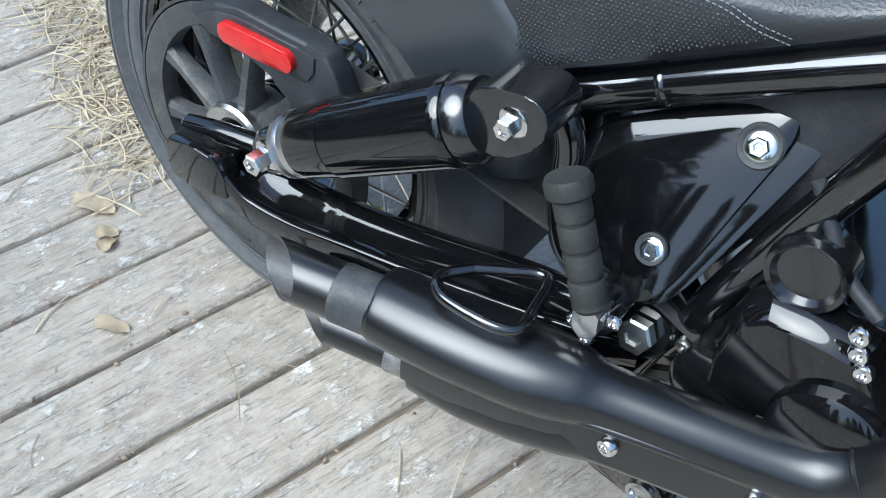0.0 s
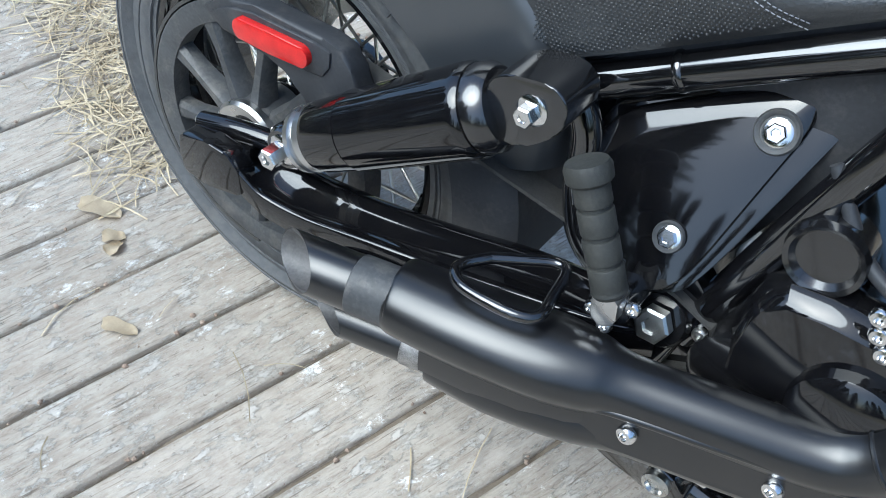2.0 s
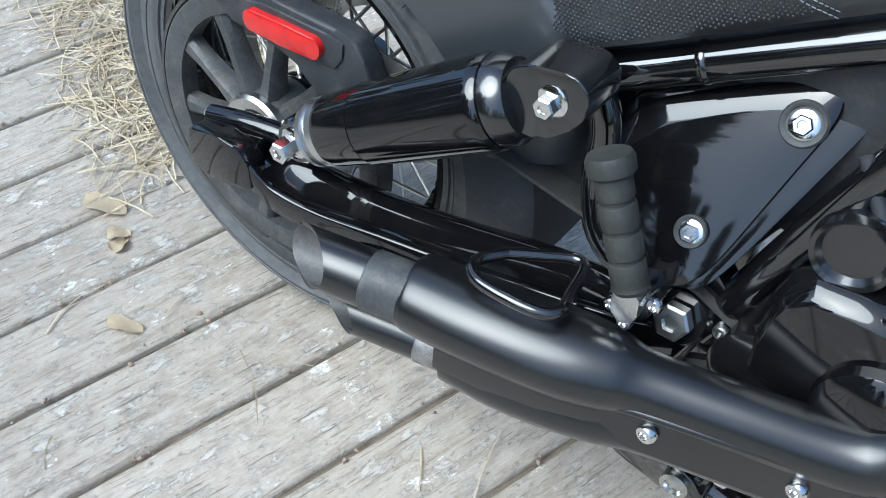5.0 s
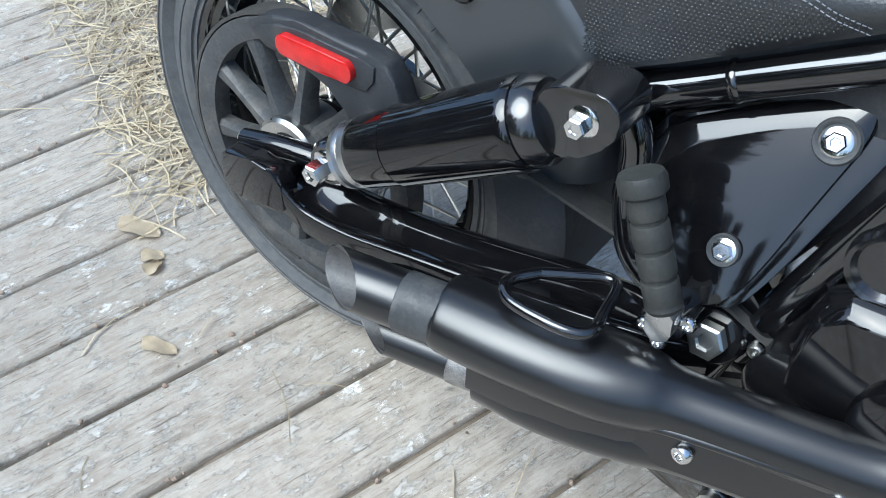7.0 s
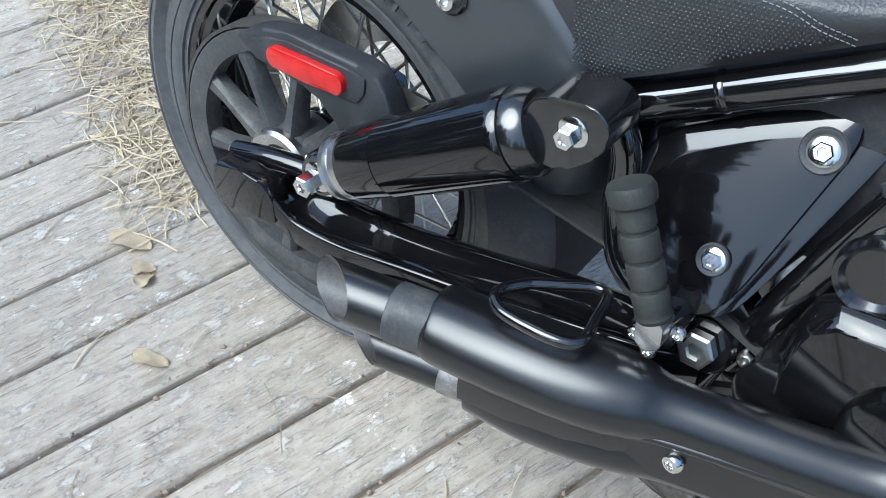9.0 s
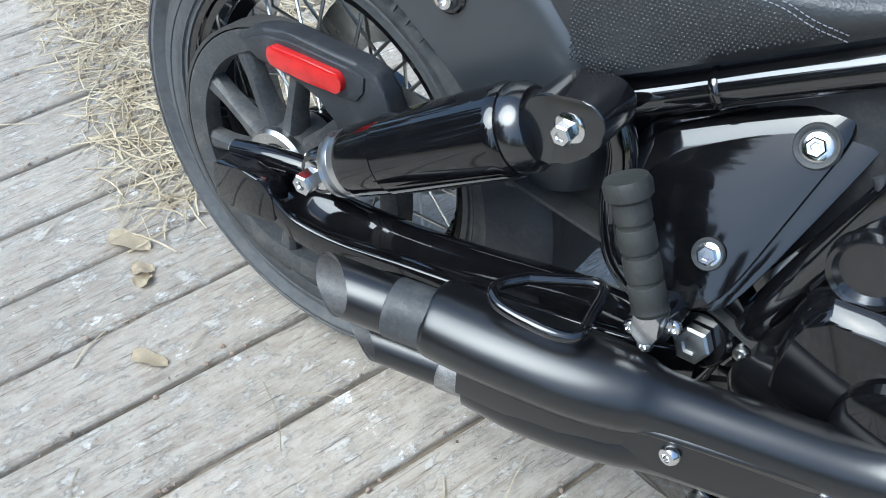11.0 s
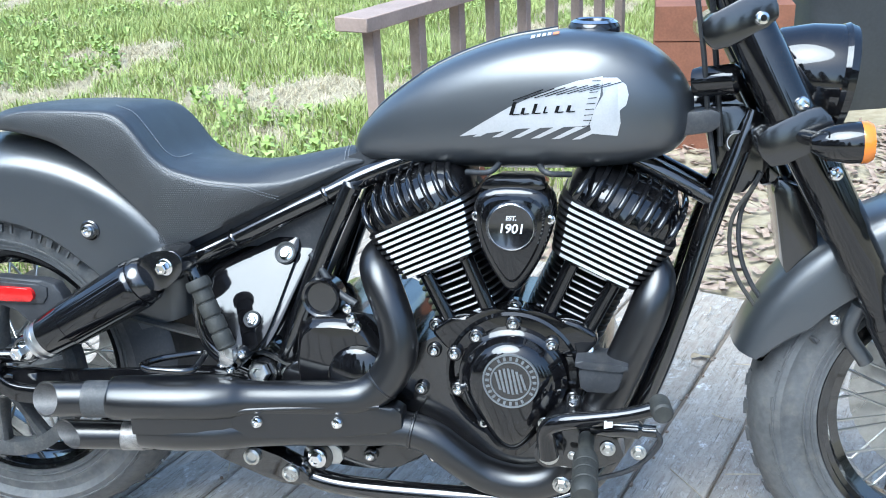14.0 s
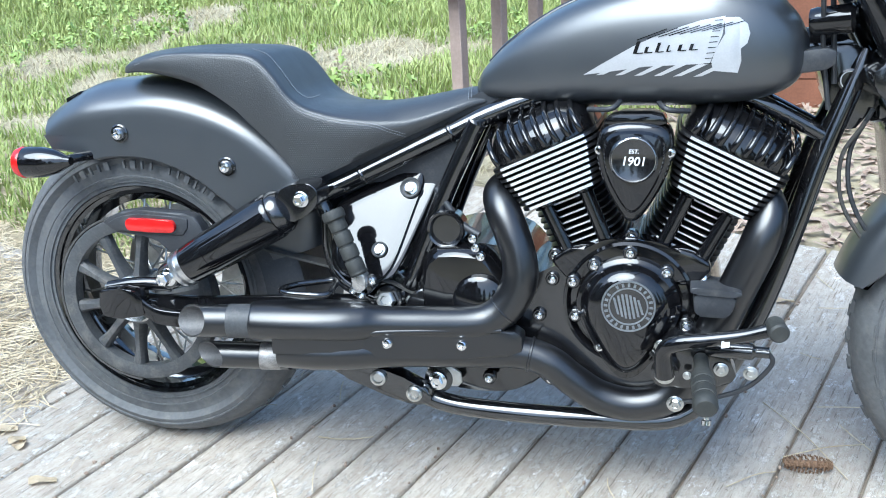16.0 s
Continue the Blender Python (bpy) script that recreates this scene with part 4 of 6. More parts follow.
for x, z, y in ((0.543, 0.315, -0.2275), (0.666, 0.309, -0.1965)):
    cap_bolt("shield_bolt", (x, y + 0.001, z), (-0.24, -0.97, 0), 0.0098, CHROME, shield, "chrome bolt")
# passenger loop hook above the silencer
tube("luggage_loop", [(0.372, -0.200, 0.401), (0.358, -0.220, 0.401), (0.3565, -0.234, 0.401), (0.371, -0.2455, 0.400), (0.406, -0.2475, 0.400), (0.432, -0.2425, 0.399), (0.443, -0.231, 0.399), (0.440, -0.205, 0.400), (0.4345, -0.174, 0.401), (0.421, -0.168, 0.401), (0.395, -0.184, 0.401), (0.372, -0.200, 0.401)], 0.0056, FRAME, bike, "glossy black bent-rod loop", 12)

# passenger foot peg, folded up
a, b = Vector((0.486, -0.196, 0.424)), Vector((0.439, -0.188, 0.531))
d = (b - a).normalized()
prof = [(0.016, 0.0), (0.0185, 0.004)]
L = (b - a).length
for k in range(4):
    s0, s1 = 0.006 + k * 0.0255, 0.006 + (k + 1) * 0.0255 - 0.003
    prof += [(0.0176, s0 + 0.0012), (0.0180, s0 + 0.003), (0.0180, s1 - 0.002), (0.0174, s1 - 0.0006), (0.0152, s1), (0.0152, s1 + 0.0028)]
prof += [(0.0195, L - 0.015), (0.0228, L - 0.012), (0.0232, L - 0.002), (0.0205, L + 0.003), (0.0, L + 0.004)]
peg = lathe("passenger_peg", [(r * 0.87, h) for r, h in prof], a, d, PEG, bike, "worn grey rubber passenger foot peg, folded up", 28)
plate("peg_knuckle", rounded([(0.474, 0.430), (0.498, 0.430), (0.500, 0.402), (0.486, 0.392), (0.474, 0.402)], 0.2, 1), -0.206, -0.182, ALLOY, peg, "bright aluminium knuckle", 0.004)
for x, y, z in ((0.487, -0.192, 0.386), (0.470, -0.186, 0.392), (0.506, -0.186, 0.412)):
    cap_bolt("peg_bolt", (x, y, z), OUT, 0.0075, CHROME, peg, "chrome bolt")
plate("peg_bracket", rounded([(0.462, 0.405), (0.495, 0.412), (0.505, 0.392), (0.49, 0.378), (0.465, 0.382)], 0.2, 1), -0.184, -0.11, CASE, bike, "", 0.006)

# ---- engine ----
bm = bmesh.new()
slab(bm, rounded([(0.78, 0.42), (0.85, 0.452), (0.94, 0.475), (1.03, 0.452), (1.09, 0.41), (1.10, 0.33), (1.04, 0.23), (0.94, 0.19), (0.82, 0.20), (0.74, 0.26), (0.74, 0.38)], 0.2, 2), -0.115, 0.13, 0.015, 0, 3)
crank = to_object("crankcase", bm, CASE, bike, "black V-twin crankcase")
bm = bmesh.new()
slab(bm, rounded([(0.56, 0.43), (0.61, 0.462), (0.70, 0.468), (0.76, 0.44), (0.80, 0.36), (0.80, 0.22), (0.72, 0.185), (0.60, 0.19), (0.55, 0.26)], 0.2, 2), -0.108, 0.12, 0.015, 0, 3)
gearbox = to_object("gearbox", bm, CASE, bike, "black gearbox casing")
bm = bmesh.new()
outline = [(0.580, 0.430), (0.586, 0.446), (0.606, 0.463), (0.640, 0.466), (0.690, 0.464), (0.706, 0.450), (0.730, 0.418), (0.728, 0.365), (0.70, 0.350), (0.60, 0.346), (0.576, 0.356), (0.574, 0.385)]
skin(bm, [[Vector((0.650 + (x - 0.650) * f, y, 0.365 + (z - 0.365) * f)) for x, z in outline] for f, y in ((1.0, -0.09), (1.0, -0.122), (0.97, -0.130), (0.88, -0.142), (0.84, -0.1445), (0.30, -0.147))])
to_object("sprocket_cover", bm, GLOSS, gearbox, "glossy black faceted sprocket cover", True, 24)
lathe("round_cover", [(0.050, 0.0), (0.048, 0.012), (0.040, 0.018), (0.0, 0.021)], (0.688, -0.145, 0.372), OUT, GLOSS, gearbox, "", 36)
lathe("dust_seal", [(0.040, 0.0), (0.042, 0.03), (0.036, 0.034), (0.0, 0.034)], (0.592, -0.108, 0.345), OUT, CASE, gearbox, "", 28)
lathe("starter_motor", [(0.030, 0.0), (0.034, 0.004), (0.034, 0.03), (0.028, 0.036), (0.024, 0.03), (0.0, 0.03)], (0.622, -0.09, 0.492), OUT, CASE, bike, "", 28)
lathe("starter_ring", [(0.028, 0.036), (0.032, 0.038), (0.034, 0.03)], (0.622, -0.09, 0.492), OUT, CASE, bike, "", 28, True)
for x, z in ((0.676, 0.486), (0.681, 0.470), (0.690, 0.455)):
    cap_bolt("gearbox_bolt", (x, -0.150, z), OUT, 0.0085, CHROME, gearbox, "chrome bolt")
cap_bolt("gearbox_bolt", (0.552, -0.118, 0.356), OUT, 0.008, STEEL, gearbox)
tube("wiring_sleeve", [(0.60, -0.10, 0.56), (0.645, -0.115, 0.505), (0.682, -0.125, 0.485)], 0.006, PLASTIC, bike)

# cam cover with a domed face and a lower point
bm = bmesh.new()
outline = []
for k in range(48):
    a = math.tau * k / 48
    r = 0.088
    x, z = r * math.cos(a), r * math.sin(a)
    if z < 0:
        f = -z / r
        z *= 1.0 + 0.50 * f ** 3
        x *= 1.0 - 0.12 * f
    outline.append((0.938 + x, 0.376 + z))
rings = []
for f, y in ((1.0, -0.105), (1.0, -0.132), (0.97, -0.140), (0.90, -0.143), (0.86, -0.146), (0.80, -0.160), (0.70, -0.168), (0.55, -0.173), (0.30, -0.175)):
    rings.append([Vector((0.938 + (x - 0.938) * f, y, 0.384 + (z - 0.384) * f)) for x, z in outline])
skin(bm, rings)
cam_cover = to_object("cam_cover", bm, GLOSS, bike, "glossy black domed cam cover with a round emblem")
lathe("emblem_disc", [(0.043, -0.001), (0.044, 0.003), (0.042, 0.005), (0.0, 0.006)], (0.940, -0.172, 0.391), OUT, CASE, cam_cover, "black disc emblem", 48)
for r in (0.0425, 0.031):
    lathe("emblem_ring", [(r - 0.0018, 0.0045), (r - 0.001, 0.0068), (r + 0.001, 0.0068), (r + 0.0016, 0.0035)], (0.940, -0.172, 0.391), OUT, PEWTER, cam_cover, "", 48, True)
for k in range(24):
    if k % 12 == 9:
        continue
    a = math.tau * k / 24
    bm = bmesh.new()
    c = Vector((0.940, -0.1778, 0.391))
    d, t = Vector((math.cos(a), 0, math.sin(a))), Vector((-math.sin(a), 0, math.cos(a)))
    p = c + d * 0.0367
    skin(bm, [[p + d * u * 0.0030 + t * v * 0.0019 + Vector((0, w, 0)) for u, v in ((-1, -1), (1, -1), (1, 1), (-1, 1))] for w in (0.0012, -0.0008)])
    to_object("emblem_bar", bm, PEWTER, cam_cover, smooth=False)
for k in range(7):
    bm = bmesh.new()
    c = Vector((0.940 - 0.0195 + 0.0065 * k, -0.1785, 0.391))
    hgt = 0.011 + 0.010 * math.sin(math.pi * (k + 0.7) / 7)
    skin(bm, [[c + Vector((u * 0.0018 - 0.004 * v, w, v * hgt)) for u, v in ((-1, -1), (1, -1), (1, 1), (-1, 1))] for w in (0.001, -0.0006)])
    to_object("emblem_bar", bm, PEWTER, cam_cover, smooth=False)
lathe("case_ring", [(0.098, 0.0), (0.100, 0.016), (0.104, 0.020), (0.109, 0.018), (0.112, 0.0)], (0.938, -0.112, 0.378), OUT, GLOSS, crank, "glossy black case ring", 56, True)
bolts = [(0.938, 0.493), (0.938, 0.470), (1.040, 0.440), (1.05, 0.399), (0.998, 0.439), (0.880, 0.446), (0.833, 0.452), (0.845, 0.415), (0.808, 0.412), (0.850, 0.355), (0.893, 0.302), (0.936, 0.268), (0.990, 0.292), (1.033, 0.352), (0.786, 0.345), (0.81, 0.235), (0.70, 0.226), (0.812, 0.455)]
for x, z in bolts:
    near = math.hypot(x - 0.938, z - 0.376) < 0.112
    y = -0.130 if near or z < 0.3 else -0.112
    lathe("bolt_boss", [(0.0125, 0.0), (0.012, 0.012), (0.010, 0.014), (0.0, 0.014)], (x, y + 0.004, z), OUT, CASE, crank, "", 16)
    cap_bolt("case_bolt", (x, y - 0.009, z), OUT, 0.0078, CHROME, crank, "chrome case bolt")
plate("tappet_block", rounded([(0.80, 0.452), (0.85, 0.476), (0.90, 0.480), (0.938, 0.500), (0.976, 0.480), (1.03, 0.478), (1.075, 0.452), (1.04, 0.41), (0.94, 0.44), (0.84, 0.41)], 0.2, 1), -0.130, -0.09, GLOSS, crank, "glossy black tappet block", 0.012, 0, 3)

# cylinders: finned barrels, heads and ribbed rocker covers


def cylinder(name, sign, label):
    """sign -1: the rear cylinder, 1: the front one."""
    lean = radians(24.5) * sign
    ax = Vector((math.sin(lean), 0, math.cos(lean)))
    u = Vector((math.cos(lean), 0, -math.sin(lean)))
    base = Vector((0.941 + 0.034 * sign, 0, 0.375))
    holder = None

    def box_ring(s, half_u, y0, y1, corner):
        ring = []
        for k in range(20):
            a = math.tau * k / 20 + 0.01
            cu, cy = math.cos(a), math.sin(a)
            uu = half_u * abs(cu) ** corner * (1 if cu > 0 else -1)
            yy = (y0 + y1) / 2 + (y1 - y0) / 2 * abs(cy) ** corner * (1 if cy > 0 else -1)
            ring.append(base + ax * s + u * uu + Vector((0, yy, 0)))
        return ring

    bm = bmesh.new()
    skin(bm, [box_ring(s, 0.048, -0.068, 0.085, 0.45) for s in (0.05, 0.205)])
    skin(bm, [box_ring(s, f, -0.100, 0.10, 0.35) for s, f in ((0.195, 0.062), (0.285, 0.086))])
    holder = to_object(name, bm, CASE, bike, label)
    for k in range(10):
        s = 0.084 + k * 0.0118
        bm = bmesh.new()
        skin(bm, [box_ring(s + o, 0.066 - e, -0.106 + e, 0.11, 0.4) for o, e in ((-0.0022, 0.002), (-0.0015, 0), (0.0015, 0), (0.0022, 0.002))])
        to_object("barrel_fin", bm, FIN, holder, "")
    for k in range(9):
        s = 0.205 + k * 0.0098
        w = 0.074 + 0.0030 * k if k < 7 else 0.0955
        bm = bmesh.new()
        skin(bm, [box_ring(s + o, w - e, -0.142 + e, 0.13, 0.28) for o, e in ((-0.0030, 0.0015), (-0.0024, 0), (0.0024, 0), (0.0030, 0.0015))])
        to_object("head_fin", bm, FIN, holder, "black fin with a bright machined edge")
    bm = bmesh.new()
    rings = []
    for s, f in ((0.287, 1.0), (0.302, 1.0), (0.318, 0.96), (0.334, 0.86), (0.346, 0.70), (0.352, 0.45)):
        rings.append(box_ring(s, 0.094 * f, -0.138 * f, 0.12 * f, 0.55))
    skin(bm, rings)
    rocker = to_object("rocker_cover", bm, GLOSS, holder, "glossy black ribbed rocker cover")
    for k in range(8):
        uu = -0.074 + k * 0.0212
        pts = []
        for yy, s in ((-0.139, 0.292), (-0.141, 0.308), (-0.128, 0.330), (-0.10, 0.346), (-0.04, 0.3565), (0.03, 0.3565)):
            f = 1 - 0.30 * max(0, (abs(uu) - 0.04) / 0.05)
            ss = 0.292 + (s - 0.292) * f
            pts.append(base + ax * ss + u * (uu + 0.012 * sign * (s - 0.29) * 10) + Vector((0, yy, 0)))
        tube("rib", pts, 0.0052, GLOSS, rocker, "", 10, 1.0, 4)
    return holder


FIN = bpy.data.materials.new("finned_head")
FIN.use_nodes = True
fn, fl = FIN.node_tree.nodes, FIN.node_tree.links
geo, sep, gt = fn.new("ShaderNodeNewGeometry"), fn.new("ShaderNodeSeparateXYZ"), fn.new("ShaderNodeMath")
tcn, vm = fn.new("ShaderNodeTexCoord"), fn.new("ShaderNodeMath")
gt.operation, gt.inputs[1].default_value = "GREATER_THAN", 0.90
vm.operation = "ABSOLUTE"
fl.new(tcn.outputs["Normal"], sep.inputs[0]), fl.new(sep.outputs["Y"], vm.inputs[0]), fl.new(vm.outputs[0], gt.inputs[0])
fp = fn["Principled BSDF"]
half = fn.new("ShaderNodeMath")
half.operation, half.inputs[1].default_value = "MULTIPLY", 0.55
fl.new(gt.outputs[0], half.inputs[0])
fmix = fn.new("ShaderNodeMix")
fmix.data_type = "RGBA"
fmix.inputs["A"].default_value, fmix.inputs["B"].default_value = (0.01, 0.01, 0.011, 1), (0.78, 0.78, 0.78, 1)
fl.new(gt.outputs[0], fmix.inputs["Factor"]), fl.new(fmix.outputs["Result"], fp.inputs["Base Color"]), fl.new(half.outputs[0], fp.inputs["Metallic"])
fp.inputs["Roughness"].default_value = 0.3

cylinder("rear_cylinder", -1, "finned black rear cylinder with bright fin edges")
cylinder("front_cylinder", 1, "finned black front cylinder with bright fin edges")
for sign in (-1, 1):
    lean = radians(24.5) * sign
    for off in (-0.030, 0.034):
        ax = Vector((math.sin(lean), 0, math.cos(lean)))
        u = Vector((math.cos(lean), 0, -math.sin(lean)))
        p = Vector((0.941 + 0.034 * sign, -0.112, 0.375)) + u * off * 1.0 + ax * 0.078
        q = Vector((0.941 + 0.034 * sign, -0.112, 0.375)) + u * off * 1.1 + ax * 0.205
        rod = lathe("pushrod_tube", [(0.0165, 0), (0.0165, 0.012), (0.012, 0.016), (0.012, (q - p).length - 0.012), (0.016, (q - p).length - 0.008), (0.016, (q - p).length)], p, q - p, GLOSS, bike, "glossy black pushrod tube", 20)
        cap_bolt("rod_bolt", p + u * 0.019 + Vector((0, -0.008, 0.004)), (0, -1, 0.5), 0.0075, CHROME, rod, "chrome bolt")

# teardrop intake cover with the round badge
bm = bmesh.new()
outline = rounded([(0.893, 0.690), (0.985, 0.690), (1.003, 0.655), (0.992, 0.600), (0.960, 0.540), (0.938, 0.520), (0.917, 0.540), (0.884, 0.600), (0.875, 0.655)], 0.25, 2)
rings = []
for f, y in ((1.0, -0.09), (1.0, -0.142), (0.96, -0.152), (0.88, -0.157), (0.80, -0.158), (0.74, -0.164), (0.5, -0.167), (0.2, -0.168)):
    rings.append([Vector((0.939 + (x - 0.939) * f, y, 0.618 + (z - 0.618) * f)) for x, z in outline])
skin(bm, rings)
intake = to_object("intake_cover", bm, GLOSS, bike, "glossy black teardrop intake cover with a round date badge")
lathe("badge", [(0.036, 0.0), (0.038, 0.006), (0.035, 0.010), (0.031, 0.008), (0.0, 0.008)], (0.939, -0.164, 0.632), OUT, CASE, intake, "black round badge", 44)
lathe("badge_ring", [(0.0325, 0.008), (0.034, 0.0100), (0.0358, 0.009)], (0.939, -0.164, 0.632), OUT, CHROME, intake, "bright ring", 44, True)


def lettering(text, size, at, parent, mat, shear=0.0):
    cu = bpy.data.curves.new("lettering", "FONT")
    cu.body, cu.size, cu.align_x, cu.align_y, cu.extrude, cu.shear, cu.offset = text, size, "CENTER", "CENTER", 0.0004, shear, size * 0.018
    ob = new("lettering", cu)
    ob.parent = parent
    ob.rotation_euler = (radians(90), 0, 0)
    ob.location = at
    cu.materials.append(mat)
    return ob


lettering("1901", 0.0195, (0.939, -0.1728, 0.629), intake, WHITE, 0.15)
lettering("EST.", 0.009, (0.939, -0.1728, 0.645), intake, WHITE, 0.15)
for x, z in ((0.885, 0.643), (0.994, 0.641), (0.938, 0.545)):
    cap_bolt("intake_bolt", (x, -0.150, z), OUT, 0.0085, CHROME, intake, "chrome bolt")
plate("intake_top", rounded([(0.898, 0.700), (0.978, 0.702), (0.992, 0.682), (0.886, 0.680)], 0.2, 1), -0.150, -0.08, GLOSS, intake, "", 0.005)
tube("spark_lead", [(0.86, -0.10, 0.70), (0.90, -0.12, 0.705), (0.915, -0.08, 0.72)], 0.0045, PLASTIC, bike)
tube("spark_lead", [(1.02, -0.10, 0.70), (0.985, -0.12, 0.705), (0.965, -0.08, 0.72)], 0.0045, PLASTIC, bike)

# rider controls: brake pedal, foot peg and bracket
ctrl = plate("control_bracket", rounded([(0.985, 0.33), (1.03, 0.355), (1.10, 0.33), (1.12, 0.28), (1.06, 0.26), (1.0, 0.262)], 0.2, 1), -0.195, -0.10, CASE, bike, "black control bracket", 0.008)
tube("brake_pedal", [(1.003, -0.215, 0.292), (1.000, -0.225, 0.335), (1.02, -0.235, 0.356), (1.07, -0.24, 0.368), (1.12, -0.243, 0.380), (1.165, -0.245, 0.396)], [0.016, 0.0135, 0.0135, 0.0115, 0.0105, 0.0115], GLOSS, bike, "glossy black brake pedal arm", 14)
lathe("pedal_pad", [(0.012, 0.0), (0.015, 0.003), (0.015, 0.035), (0.012, 0.038), (0.0, 0.038)], (1.160, -0.235, 0.398), (0.15, -1, -0.05), PEG, bike, "rubber brake pedal pad", 20)
lathe("pedal_boss", [(0.020, 0.0), (0.022, 0.006), (0.022, 0.022), (0.013, 0.026), (0.0, 0.024)], (1.003, -0.19, 0.292), OUT, CASE, bike, "", 26)
hex_bolt("pedal_bolt", (1.003, -0.213, 0.292), OUT, 0.011, STEEL, bike, "zinc pivot bolt", 0.010)
a, b = Vector((1.058, -0.20, 0.318)), Vector((1.064, -0.345, 0.300))
rider = lathe("rider_peg", [(0.012, 0.0), (0.012, 0.05), (0.017, 0.052), (0.0185, 0.06), (0.0185, 0.075), (0.0170, 0.076), (0.0185, 0.078), (0.0185, 0.095), (0.0170, 0.096), (0.0185, 0.098), (0.0185, 0.118), (0.017, 0.119), (0.0185, 0.121), (0.019, 0.140), (0.014, 0.147), (0.0, 0.148)], a, b - a, PEG, bike, "grey rubber rider foot peg", 24)
lathe("feeler_bolt", [(0.004, 0.0), (0.004, 0.006), (0.007, 0.007), (0.007, 0.014), (0.0, 0.016)], (1.066, -0.335, 0.285), (0.05, -0.2, -1), CHROME, rider, "chrome feeler bolt", 12)
plate("reservoir", rounded([(1.045, 0.375), (1.10, 0.375), (1.112, 0.415), (1.04, 0.418)], 0.18, 1), -0.165, -0.105, PLASTIC, bike, "black brake fluid reservoir", 0.006)
plate("reservoir_cap", rounded([(1.036, 0.416), (1.116, 0.413), (1.116, 0.424), (1.036, 0.428)], 0.15, 1), -0.170, -0.10, PLASTIC, bike, "", 0.003)
lathe("master_cylinder", [(0.012, 0.0), (0.014, 0.01), (0.014, 0.07), (0.009, 0.075), (0.009, 0.095), (0.0, 0.095)], (1.065, -0.20, 0.338), (1, -0.1, 0.03), CASE, bike, "", 18)
tube("brake_hose", [(1.155, -0.21, 0.345), (1.165, -0.205, 0.32), (1.13, -0.19, 0.27), (1.07, -0.18, 0.24), (1.02, -0.17, 0.225)], 0.004, PLASTIC, bike, "", 10)
for x, z, r in ((1.09, 0.302, 0.010), (1.135, 0.30, 0.010), (1.155, 0.337, 0.008), (1.038, 0.292, 0.006), (1.022, 0.236, 0.012), (0.995, 0.335, 0.009), (1.02, 0.345, 0.008)):
    hex_bolt("control_bolt", (x, -0.198 if r > 0.006 else -0.21, z), OUT, r * 0.8, STEEL, bike, "zinc bolt")
plate("pedal_tag", [(1.085, 0.371), (1.097, 0.374), (1.097, 0.362), (1.085, 0.359)], -0.252, -0.249, WHITE, bike, "", 0)

# ---- front end: steered slightly ----
fork_dir = Vector((0.53, 0, -1)).normalized()
top = Vector((1.236, 0, 0.968))
for s in (1, -1):
    y = -s * 0.100
    at = top + Vector((0, y, 0))
    tubes = lathe("fork_leg", [(0.026, 0.0), (0.028, 0.01), (0.030, 0.05), (0.034, 0.06), (0.034, 0.385), (0.031, 0.395), (0.031, 0.44), (0.0285, 0.445), (0.0285, 0.52), (0.033, 0.53), (0.033, 0.72), (0.028, 0.745), (0.0, 0.75)], at, fork_dir, GLOSS, bike, "glossy black covered fork leg", 32)
    for t in (0.055, 0.185, 0.295):
        p = at + fork_dir * t + Vector((0.014, -s * 0.030, 0.006))
        cap_bolt("fork_bolt", p, (0.3, -s, 0.1), 0.0105, CHROME, tubes, "chrome bolt")
    lathe("axle_clamp", [(0.026, -0.03), (0.028, -0.02), (0.028, 0.02), (0.024, 0.03)], (1.626, y, 0.32), (0, 1, 0), CASE, tubes, "", 24)
    tube("fork_brace", [at + fork_dir * 0.52 + Vector((-0.03, s * 0.02, 0)), at + fork_dir * 0.56 + Vector((-0.06, s * 0.025, -0.01)), at + fork_dir * 0.60 + Vector((-0.05, s * 0.025, -0.02))], 0.012, SATIN, tubes)
    sig = lathe("front_indicator", [(0.010, -0.030), (0.018, -0.020), (0.025, -0.002), (0.028, 0.018), (0.028, 0.034)], (1.376, -s * 0.172, 0.762), (1, 0, 0.05), GLOSS, bike, "black bullet indicator with amber lens", 28)
    lathe("lens", [(0.0285, 0.032), (0.029, 0.040), (0.025, 0.047), (0.0, 0.049)], (1.376, -s * 0.172, 0.762), (1, 0, 0.05), AMBER, sig, "amber lens", 28)
    tube("stalk", [(1.335, -s * 0.12, 0.766), (1.366, -s * 0.165, 0.764)], 0.011, GLOSS, sig)
for t, w in ((0.045, 0.026), (0.225, 0.030)):
    p = top + fork_dir * t
    bm = bmesh.new()
    slab(bm, rounded([(-0.055, -w), (0.035, -w), (0.045, 0), (0.035, w), (-0.055, w), (-0.065, 0)], 0.2, 1), -0.135, 0.135, 0.008)
    rot = Matrix((Vector((0, 1, 0)).cross(-fork_dir), Vector((0, 1, 0)), -fork_dir)).transposed()
    for v in bm.verts:
        v.co = p + rot @ v.co
    clamp = to_object("triple_clamp", bm, CASE, bike, "black fork clamp")
    for s in (1, -1):
        lathe("clamp_cap", [(0.022, 0.0), (0.022, 0.02), (0.015, 0.024), (0.0, 0.024)], p - fork_dir * w + Vector((0, -s * 0.10, 0)), -fork_dir, STEEL if t < 0.1 else CASE, clamp, "", 20)
